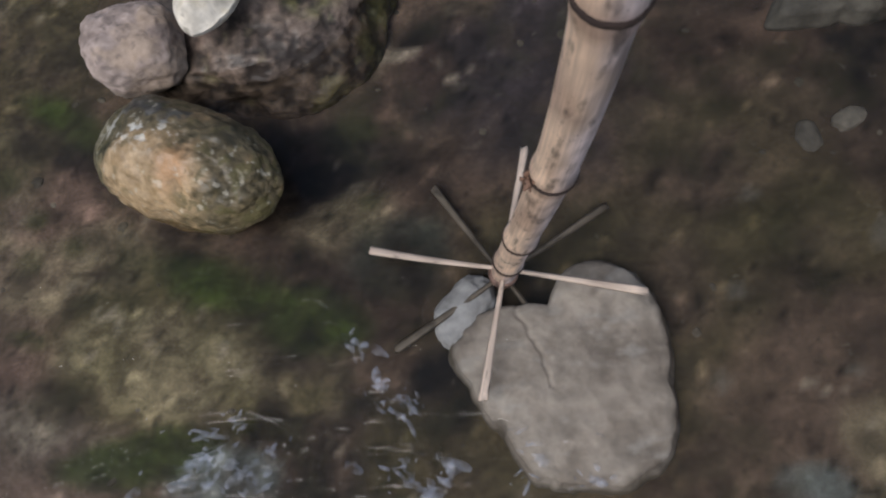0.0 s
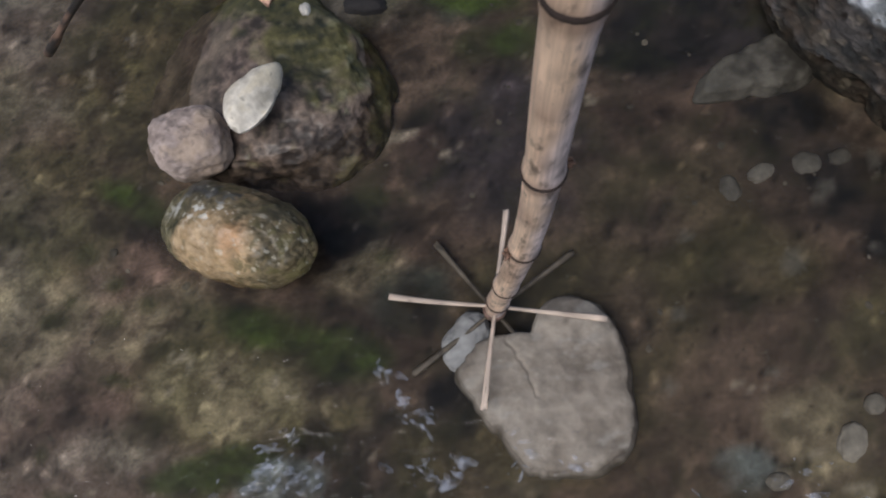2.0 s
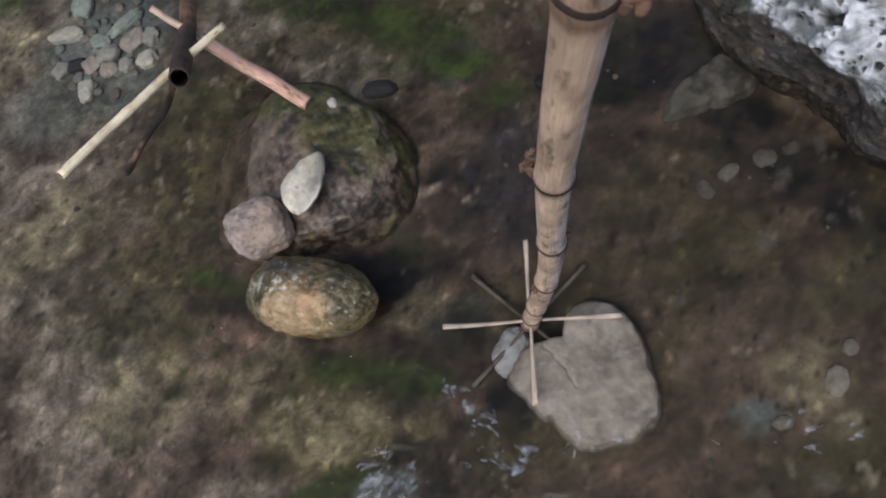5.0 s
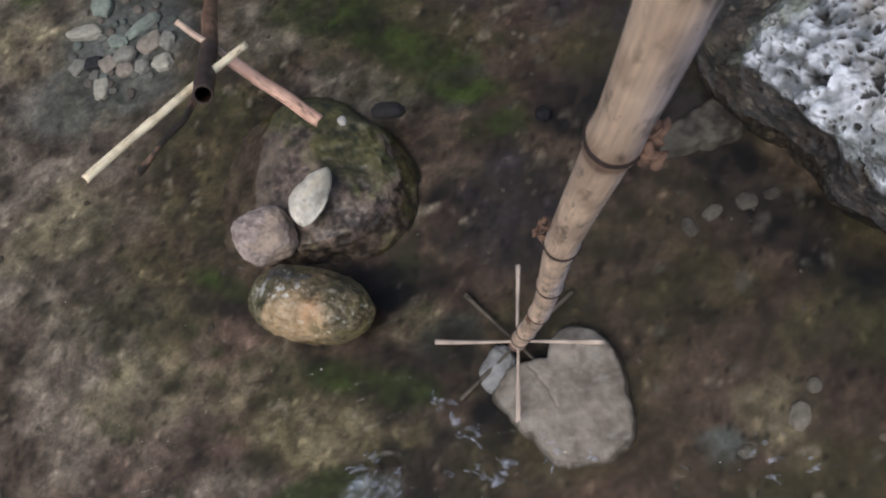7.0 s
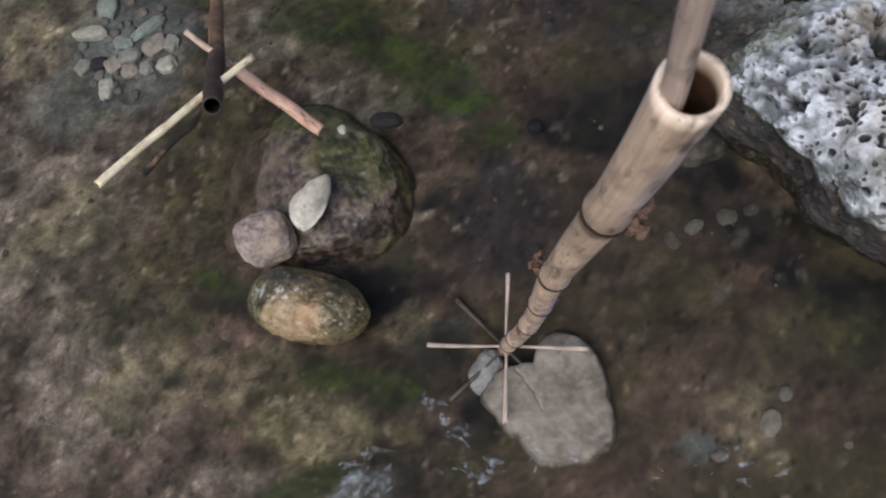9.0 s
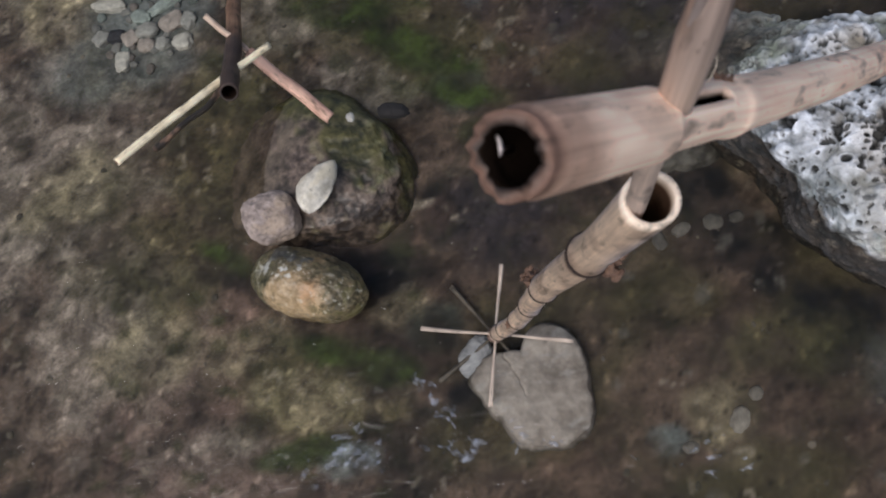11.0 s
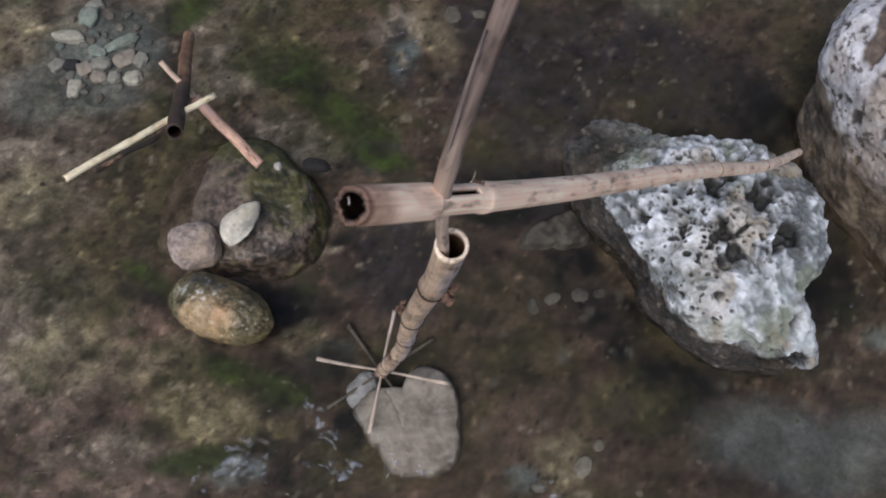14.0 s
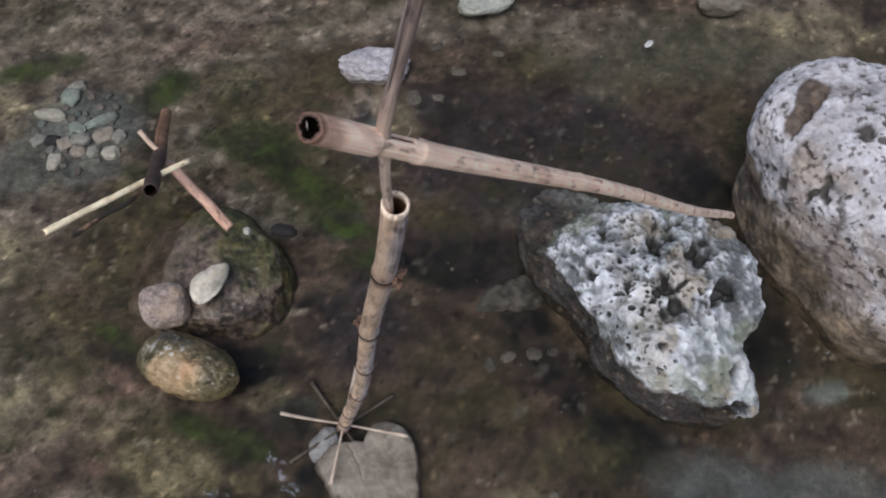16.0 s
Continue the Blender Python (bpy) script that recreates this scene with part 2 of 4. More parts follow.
ALGAE = [(-0.09, 0.44, 0.12, 0.035, -20), (0.0, 0.40, 0.07, 0.045, -25), (-0.17, 0.28, 0.10, 0.03, 5), (-0.27, 0.65, 0.09, 0.03, -35), (0.14, 1.0, 0.17, 0.055, -34), (0.02, 1.12, 0.14, 0.07, -10), (0.21, 0.89, 0.10, 0.04, -20), (-0.5, 1.38, 0.14, 0.05, 15), (-0.2, 1.3, 0.1, 0.06, 40), (0.25, 0.80, 0.08, 0.05, 0)]
TEAL = [(0.09, 0.46, 0.07, 0.06, 0), (0.2, 0.9, 0.08, 0.06, -30)]
SILT = [(-0.14, 0.37, 0.14, 0.07, -15), (-0.24, 0.47, 0.12, 0.06, 10), (0.03, 0.50, 0.08, 0.05, 0), (-0.42, 1.12, 0.16, 0.12, 20), (-0.54, 1.24, 0.16, 0.1, 0), (-0.42, 0.5, 0.12, 0.1, 0), (0.53, 0.22, 0.07, 0.09, 10), (1.45, 1.42, 0.3, 0.12, 0), (0.35, 1.2, 0.06, 0.12, 20), (-0.55, 0.85, 0.15, 0.1, 30)]
# near-black shade of gaps by rocks and wheel foot, painted on the bed
BED_SHADE = [(1.09, 0.92, 0.06, 0.08, 0), (0.6, 0.63, 0.05, 0.1, 25), (0.68, 0.5, 0.05, 0.1, 35), (0.78, 0.37, 0.12, 0.03, -15), (1.08, 0.74, 0.05, 0.14, 0), (1.1, 0.6, 0.06, 0.1, 20), (0.205, 0.415, 0.045, 0.03, -10), (0.66, 0.72, 0.1, 0.06, -30), (0.5, 0.8, 0.2, 0.06, 0), (0.6, 0.6, 0.08, 0.16, 10), (0.8, 0.36, 0.14, 0.06, -10), (0.67, 0.44, 0.06, 0.1, 20), (1.12, 0.66, 0.06, 0.16, 10), (0.025, 0.575, 0.11, 0.06, -20), (0.13, 0.66, 0.05, 0.08, 0), (-0.25, 0.6, 0.06, 0.03, -30), (0.13, 0.32, 0.05, 0.05, 0), (0.2, 0.4, 0.06, 0.05, 10), (1.04, 0.92, 0.08, 0.14, 20), (0.72, 0.82, 0.16, 0.06, -10), (0.42, 0.76, 0.16, 0.05, -10), (0.75, 0.3, 0.1, 0.06, 30), (1.1, 0.55, 0.1, 0.16, 0), (0.92, 0.84, 0.2, 0.08, -20), (0.62, 0.5, 0.05, 0.12, 35)]
RUST = [(-0.4, 0.38, 0.2, 0.1, 10), (-0.3, 0.55, 0.12, 0.06, 0), (-0.5, 0.25, 0.2, 0.1, 0), (-0.32, 0.26, 0.16, 0.07, 0), (-0.2, 0.22, 0.12, 0.05, 0), (-0.3, 0.45, 0.1, 0.06, 20), (-0.12, 1.45, 0.2, 0.08, 0), (0.12, 0.66, 0.05, 0.05, 0)]
OLIVE = [(-0.36, 0.66, 0.16, 0.14, 10), (-0.3, 0.82, 0.14, 0.1, 0), (-0.24, 0.98, 0.12, 0.08, -20), (-0.1, 0.34, 0.16, 0.07, -10), (0.05, 1.12, 0.26, 0.14, -35), (-0.1, 0.42, 0.16, 0.08, -15), (-0.16, 0.35, 0.08, 0.05, 0), (0.73, 1.34, 0.16, 0.12, 0), (1.02, 1.3, 0.2, 0.1, 0), (0.66, 0.32, 0.16, 0.08, -10), (1.16, 1.35, 0.25, 0.12, 0), (-0.05, 1.3, 0.15, 0.08, 0)]
PALE_BLUE = [(0.28, 1.14, 0.05, 0.06, 0), (0.44, 0.2, 0.05, 0.035, -10), (-0.39, 1.185, 0.14, 0.11, 0), (-0.08, 0.255, 0.06, 0.04, 0), (1.2, 0.42, 0.08, 0.04, 0), (0.26, 1.1, 0.03, 0.05, 0)]
FILM = [(1.12, 1.36, 0.34, 0.15, 0), (0.88, 1.3, 0.12, 0.12, 0), (1.4, 1.25, 0.2, 0.2, 0)]
# bluish sky sheen at lower right put into colour; pale silt by the heap
MILK = [(-0.4, 1.2, 0.17, 0.15, 0), (0.92, 0.24, 0.2, 0.1, -8), (1.1, 0.2, 0.25, 0.1, 5), (-0.5, 1.1, 0.14, 0.1, 0), (-0.38, 1.08, 0.12, 0.06, 0)]
PALE = [(0.9, 1.42, 0.35, 0.14, 0), (0.5, 1.5, 0.3, 0.1, 0), (-0.2, 1.42, 0.4, 0.14, 0), (-0.52, 1.08, 0.12, 0.12, 0), (1.35, 1.4, 0.3, 0.2, 0), (-0.35, 1.52, 0.5, 0.2, 0), (-0.1, 1.65, 0.4, 0.2, 0), (-0.5, 1.3, 0.2, 0.2, 0), (0.0, 0.95, 0.16, 0.08, -30), (-0.08, 1.12, 0.16, 0.12, 0), (0.28, 1.2, 0.1, 0.08, 0), (-0.45, 1.1, 0.22, 0.2, 0), (-0.62, 0.9, 0.3, 0.4, 0), (-0.5, 1.35, 0.3, 0.22, 0), (-0.5, 0.5, 0.25, 0.25, 0), (-0.1, 1.35, 0.25, 0.15, 10), (0.62, 0.9, 0.1, 0.06, 0), (1.4, 1.45, 0.35, 0.15, 0), (-0.35, 0.25, 0.2, 0.12, 0), (0.1, 1.5, 0.4, 0.12, 0), (0.8, 1.45, 0.3, 0.1, 0)]
SLATE = [(0.7, 1.15, 0.3, 0.16, 0), (0.45, 1.2, 0.15, 0.1, 0), (0.9, 1.0, 0.2, 0.1, -10), (0.56, 1.04, 0.24, 0.18, 0), (0.8, 1.12, 0.3, 0.18, -10), (1.0, 0.98, 0.16, 0.18, 20), (0.27, 1.12, 0.06, 0.12, 0), (0.5, 0.78, 0.22, 0.1, -10), (0.24, 0.64, 0.14, 0.18, 10), (0.95, 0.2, 0.2, 0.12, 0)]
MOUNDS = [(-0.15, 0.36, 0.16, 0.1, 0.018), (-0.35, 0.3, 0.2, 0.16, 0.015), (-0.45, 0.7, 0.2, 0.2, 0.012), (0.25, 1.3, 0.3, 0.2, 0.015), (0.02, 0.56, 0.06, 0.05, -0.03), (0.2, 0.4, 0.05, 0.04, -0.02), (0.45, 0.8, 0.2, 0.1, -0.015), (1.06, 0.62, 0.07, 0.1, -0.05), (0.9, 0.82, 0.12, 0.05, -0.04), (0.13, 0.6, 0.06, 0.05, -0.02)]


def bed_height(x, y):
    p = np.c_[x, y, np.full(len(x), 2.5)]
    z = -0.045 + 0.018 * fbm(p * 5, 4) + 0.008 * fbm(p * 17 + 9, 4)
    for px, py, a, b, h in MOUNDS:
        z += h * np.exp(-(((x - px) / a) ** 2 + ((y - py) / b) ** 2))
    return np.minimum(z, -0.008) + np.clip(np.hypot(x - 0.4, y - 0.7) - 4, 0, 60) * 0.05


def build_bed():
    x, y, quads = sheet(-0.8, 1.85, 0.0, 1.8, 0.008, 70)
    z = bed_height(x, y)
    p = np.c_[x, y, z]
    flow = np.c_[x * 0.9 + y * 0.43, (y * 0.9 - x * 0.43) * 1.25, z]
    n1, n2, n3 = fbm(flow * 7, 4), fbm(flow * 22 + 5, 4), fbm(flow * 60 + 3, 3)
    col = np.tile((0.0855, 0.0685, 0.057), (len(x), 1)) * np.clip(1 + 0.55 * n1 + (0.65 + 0.5 * step(0.2, -0.1, x)) * n2 + 0.55 * n3, 0.3, 2.4)[:, None]
    col = blend(col, (0.085, 0.06, 0.05), 0.25 * step(0.0, 0.35, fbm(flow * 6 + 21, 3)))
    col = blend(col, (0.07, 0.068, 0.035), 0.5 * step(0.0, 0.35, fbm(flow * 5 + 31, 3)))
    for spots, colour, seed, much in ((PALE, (0.203, 0.187, 0.171), 8, 0.66), (SLATE, (0.044, 0.039, 0.044), 9, 0.88), (BED_SHADE, (0.012, 0.011, 0.011), 1, 0.95), (RUST, (0.118, 0.09, 0.08), 2, 0.65), (OLIVE, (0.086, 0.081, 0.048), 3, 0.66), (SILT, (0.19, 0.173, 0.13), 4, 0.7), (PALE_BLUE, (0.14, 0.162, 0.166), 6, 0.65)):
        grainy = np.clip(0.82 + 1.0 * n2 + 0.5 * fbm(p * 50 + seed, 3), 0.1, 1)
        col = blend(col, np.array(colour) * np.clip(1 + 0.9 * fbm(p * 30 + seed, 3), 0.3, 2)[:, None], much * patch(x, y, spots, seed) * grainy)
    near, pick = cells(np.c_[flow[:, 0] * 42, flow[:, 1] * 42, flow[:, 2] * 0 + 3.3] + 0.6 * n2[:, None])
    col = col * (1 - 0.55 * step(0.38, 0.15, near) * (pick < 0.3))[:, None]
    col = col * (1 + 0.7 * step(0.4, 0.2, near) * (pick > 0.82))[:, None]
    col = blend(col, (0.24, 0.22, 0.19), 0.6 * step(0.36, 0.5, fbm(p * 48 + 13, 3)) * step(0.0, 0.3, fbm(p * 6 + 40, 2)))
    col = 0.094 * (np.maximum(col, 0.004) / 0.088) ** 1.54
    rnd = random.Random(31)
    tufts = [(rnd.uniform(-0.6, 0.08), rnd.uniform(0.18, 0.62), rnd.uniform(0.01, 0.03), rnd.uniform(0.008, 0.018), rnd.uniform(-40, 30)) for _ in range(34)]
    tufts += [(rnd.uniform(-0.4, 0.3), rnd.uniform(0.9, 1.35), rnd.uniform(0.015, 0.05), rnd.uniform(0.01, 0.03), rnd.uniform(-60, 0)) for _ in range(22)]
    buried = [(rnd.uniform(0.34, 1.2), rnd.uniform(0.05, 0.6), rnd.uniform(0.008, 0.02), rnd.uniform(0.008, 0.016), rnd.uniform(0, 180)) for _ in range(34)]
    buried += [(rnd.uniform(0.25, 0.8), rnd.uniform(0.9, 1.45), rnd.uniform(0.006, 0.016), rnd.uniform(0.006, 0.012), rnd.uniform(0, 180)) for _ in range(40)]
    col = blend(col, (0.15, 0.14, 0.122), 0.6 * patch(x, y, buried, 14, 0.35))
    col = blend(col, np.array((0.044, 0.051, 0.018)) * np.clip(1 + 0.8 * n2, 0.4, 1.8)[:, None], 0.6 * patch(x, y, tufts, 15, 0.6))
    for spots, colour, seed, much in ((TEAL, (0.035, 0.045, 0.036), 11, 0.7), (ALGAE, (0.038, 0.059, 0.01), 5, 0.92)):
        col = blend(col, np.array(colour) * np.clip(1 + 0.9 * fbm(p * 24 + seed, 3) + 0.9 * n2, 0.3, 2.2)[:, None], much * patch(x, y, spots, seed) * np.clip(0.95 + 0.8 * n2, 0.4, 1))
    col = blend(col, np.array((0.15, 0.166, 0.166)) * np.clip(1 + 0.5 * n2, 0.5, 1.6)[:, None], 0.75 * patch(x, y, MILK, 12, 0.3))
    col = blend(col, np.array((0.115, 0.11, 0.085)) * np.clip(1 + 0.5 * n2 + 0.3 * n3, 0.5, 1.6)[:, None], 0.65 * patch(x, y, FILM, 16, 0.3))
    out = step(0.0, 0.3, np.maximum(np.maximum(-0.8 - x, x - 1.85), np.maximum(-y, y - 1.8)))
    col = blend(col, np.array((0.075, 0.061, 0.048)) * np.clip(1 + 0.9 * fbm(np.c_[x, y, z * 0] * 1.3, 3), 0.4, 1.8)[:, None], out)
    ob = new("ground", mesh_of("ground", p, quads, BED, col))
    tagged(ob, "brown silty stream bed with green algae patches under shallow water", "stream bed", kind="structure")


RIFFLES = [(-0.07, 0.26, 0.07, 0.04), (0.07, 0.32, 0.03, 0.05), (0.14, 0.23, 0.08, 0.04), (0.2, 0.4, 0.08, 0.07), (0.45, 0.15, 0.12, 0.06), (1.0, 0.2, 0.15, 0.08), (0.15, 0.28, 0.06, 0.04)]


def build_water():
    """The rippled surface, rougher over the riffles."""
    x, y, quads = sheet(-0.8, 1.85, 0.0, 1.8, 0.008, 70)
    flow = np.c_[(x * 0.9 + y * 0.43) * 14, (y * 0.9 - x * 0.43) * 24, np.full(len(x), 4.2)]
    rough = np.full(len(x), 0.0006)
    for px, py, a, b in RIFFLES:
        rough = rough + 0.0018 * np.exp(-(((x - px) / a) ** 2 + ((y - py) / b) ** 2))
    z = rough * fbm(flow, 3) + 0.0015 * value_noise(np.c_[x * 5, y * 7, x * 0])
    ob = new("water", mesh_of("water", np.c_[x, y, z], quads, WATER))
    ob.visible_shadow = False
    tagged(ob, "clear shallow stream water with small ripples over the bed", "water", kind="structure")


build_bed()
build_water()


# ---- boulders and stones ----
def ramp(w, lo, hi):
    return np.asarray(lo) + (np.asarray(hi) - np.asarray(lo)) * np.clip(w, 0, 1)[:, None]


def mossy_boulder():
    v, f, d = lump(7, (0.178, 0.148, 0.09), -25, 2.15, 4, (0.08, 1.9, 0.03, 7), ((0, 0, 6, 0.04), (115, 0, 5, 0.16), (200, 0, 6, 0.18), (-60, 0, 8, -0.14)))
    v[:, 2] = np.where(v[:, 2] > 0.05, 0.05 + (v[:, 2] - 0.05) * 0.35, v[:, 2])
    v[:, :2] *= (0.93 + 0.12 * step(0.045, -0.03, v[:, 2]))[:, None]
    v[:, 0] = np.where(v[:, 0] < 0, v[:, 0] * (1 + 0.55 * step(0.0, -0.12, v[:, 0])), v[:, 0])
    v[:, 2] += -0.066 * step(0.04, -0.2, v[:, 0]) + 0.008 * v[:, 1] / 0.16 - 0.03 * step(0.03, 0.18, 0.7 * v[:, 1] - 0.7 * v[:, 0])
    n1, n2, n3 = fbm(v * 20 + 3, 4), fbm(v * 55, 5), fbm(v * 130 + 5, 4)
    v += normals_of(v, f) * (0.0026 * n2 + 0.003 * n1 + 0.0016 * n3)[:, None]
    col = ramp(0.42 + 0.9 * n2 + 1.1 * n3 + 0.6 * n1, (0.034, 0.026, 0.022), (0.2, 0.158, 0.135))
    col = blend(col, ramp(0.5 + n1 + 0.6 * n3, (0.05, 0.041, 0.031), (0.18, 0.147, 0.118)), step(-0.02, 0.1, 0.6 * v[:, 1] - 0.8 * v[:, 0] + 0.05 * n1))
    moss = step(0.02, 0.42, fbm(v * 11 + 7, 4) + 0.6 * v[:, 0] / 0.2 + 0.3 * v[:, 1] / 0.16 + 0.05 + 0.5 * fbm(v * 30 + 6, 3))
    col = blend(col, ramp(0.45 + n2 + 0.6 * n3, (0.02, 0.024, 0.006), (0.115, 0.112, 0.036)), 0.9 * moss)
    col = blend(col, ramp(0.5 + n3 + 0.5 * n2, (0.06, 0.042, 0.038), (0.2, 0.155, 0.14)), 0.6 * (1 - moss) * step(0.0, 0.3, fbm(v * 14 + 27, 4)))
    col = blend(col, (0.25, 0.26, 0.17), 0.7 * step(0.15, 0.45, fbm(v * 55 + 1, 4)) * step(0.09, 0.16, v[:, 0]))
    col = blend(col, (0.22, 0.2, 0.13), 0.6 * step(0.3, 0.5, fbm(v * 34 + 17, 4)))
    col = col * (0.98, 0.92, 0.83)
    stone("boulder", (-0.088, 0.772, -0.026), v, f, col, STONE_WET, "flat brown boulder with green moss, half sunk in the stream", "boulder")


def egg_stone():
    v, f, d = lump(7, (0.116, 0.059, 0.06), -27, 2.3, 9, (0.06, 1.7, 0.03, 6), ((180, 0, 5, -0.03), (0, 10, 6, 0.03), (-110, 0, 6, -0.06), (215, 0, 9, -0.12)))
    u, w = 0.89 * v[:, 0] - 0.454 * v[:, 1], 0.454 * v[:, 0] + 0.89 * v[:, 1]
    v[:, 2] += 0.16 * u
    v[:, 2] -= 0.036 * step(-0.03, -0.11, u) + 0.012 * step(0.0, 0.05, np.abs(w) - 0.02)
    v = uneven(v, f, 9, (16, 0.006), (40, 0.003), (95, 0.0024))
    n1, n2, n3 = fbm(v * 18 + 3, 4), fbm(v * 60 + 2, 4), fbm(v * 170 + 2, 4)
    col = ramp(0.5 + 0.7 * n2 + 0.8 * n3 + 0.5 * n1, (0.05, 0.041, 0.019), (0.22, 0.17, 0.094))
    col = blend(col, ramp(0.5 + n2 + n3, (0.045, 0.045, 0.022), (0.2, 0.18, 0.1)), 0.75 * step(-0.02, -0.07, u + 0.06 * n1))
    col = blend(col, (0.27, 0.175, 0.09), 0.6 * step(-0.1, 0.35, n2 + 0.4 * n1) * step(0.0, 0.04, u) * step(-0.012, 0.02, w))
    warm = np.exp(-(((u - 0.01) / 0.068) ** 2 + ((w + 0.028) / 0.036) ** 2)) + 0.35 * n1 + 0.25 * n2
    col = blend(col, ramp(0.5 + 0.5 * n2 + 0.7 * n3, (0.27, 0.18, 0.085), (0.56, 0.41, 0.25)), 0.95 * step(0.3, 0.62, warm))
    col = blend(col, (0.5, 0.27, 0.13), 0.6 * step(0.3, 0.95, np.exp(-(((u - 0.036) / 0.024) ** 2 + ((w + 0.02) / 0.03) ** 2)) + 0.35 * n2 + 0.2 * n3))
    dark = step(0.15, 0.5, 0.95 - np.hypot((u + 0.03) / 0.055, (w - 0.03) / 0.022) + 0.8 * n2 + 0.4 * n3)
    col = blend(col, ramp(0.4 + n3, (0.022, 0.026, 0.03), (0.075, 0.08, 0.08)), 0.85 * dark)
    olive = step(0.05, 0.3, n2 + 0.5 * n3) * step(0.035, 0.06, u + 0.03 * n1)
    col = blend(col, (0.07, 0.065, 0.02), 0.75 * olive + 0.45 * (1 - olive) * step(0.3, 0.5, fbm(v * 75 + 9, 3)))
    pale = np.exp(-((w - 0.001 - 0.016 * n1) / 0.014) ** 2) * step(0.05, 0.01, u) * step(-0.1, -0.05, u)
    col = blend(col, (0.6, 0.6, 0.56), 0.9 * step(0.12, 0.3, n2 + 0.8 * n3) * pale)
    col = blend(col, (0.5, 0.47, 0.38), 0.45 * step(0.4, 0.52, fbm(v * 140 + 5, 3)))
    stone("cobble", (-0.122, 0.56, 0.006), v, f, col, STONE_SMOOTH, "large egg-shaped tan and orange cobble with olive algae", "stone", "stones piled by the boulder")


def round_stone():
    v, f, d = lump(6, (0.0475, 0.044, 0.041), 10, 3.0, 14, (0.16, 1.7, 0.03, 7))
    v = uneven(v, f, 14, (34, 0.0022), (110, 0.0012))
    n1, n2 = fbm(v * 40 + 3, 4), fbm(v * 150, 4)
    col = ramp(0.5 + 0.8 * n1 + 0.7 * n2, (0.21, 0.165, 0.145), (0.5, 0.405, 0.36))
    col = blend(col, (0.38, 0.28, 0.18), 0.45 * step(0.05, 0.4, n1 + v[:, 0] * 11 - v[:, 1] * 3 - 0.05))
    col = blend(col, (0.13, 0.105, 0.095), 0.5 * step(0.3, 0.45, fbm(v * 130 + 4, 3)))
    col = blend(col, (0.12, 0.1, 0.07), 0.6 * step(-0.005, -0.02, v[:, 2] + 0.01 * n1))
    stone("cobble", (-0.156, 0.68, 0.03), v, f, col, STONE_DRY, "round pinkish grey cobble with tan spots", "stone", "stones piled by the boulder")


def white_stone():
    edge = ((-172, 0.035), (-138, 0.041), (-110, 0.047), (-85, 0.038), (-60, 0.031), (-26, 0.031), (10, 0.038), (35, 0.057), (48, 0.071), (62, 0.058), (90, 0.036), (115, 0.033), (147, 0.032))
    v, f = block(6, [(a, 0.6 * r) for a, r in edge], [(a, 0.9 * r) for a, r in edge], 0.026, 0.028, 2.5, (-0.9, 0.1))
    ridge = 0.62 * v[:, 0] - 0.78 * v[:, 1]
    v[:, 2] -= 0.6 * step(0, 0.02, v[:, 2]) * np.clip(ridge - 0.004, 0, 1)
    v = uneven(v, f, 21, (22, 0.0025), (80, 0.0008))
    n1, n2 = fbm(v * 60 + 3, 4), fbm(v * 160 + 3, 3)
    col = ramp(0.55 + n1 + 0.5 * n2, (0.44, 0.4, 0.33), (0.76, 0.71, 0.62))
    col = blend(col, (0.5, 0.42, 0.26), 0.45 * step(0.05, 0.4, n1 + v[:, 1] * 8))
    col = blend(col, (0.16, 0.14, 0.1), 0.5 * step(0.4, 0.55, fbm(v * 110 + 7, 3)))
    stone("cobble", (-0.068, 0.699, 0.066), v, f, col, STONE_DRY, "pale cream wedge-shaped stone resting on the boulder", "stone", "stones piled by the boulder")


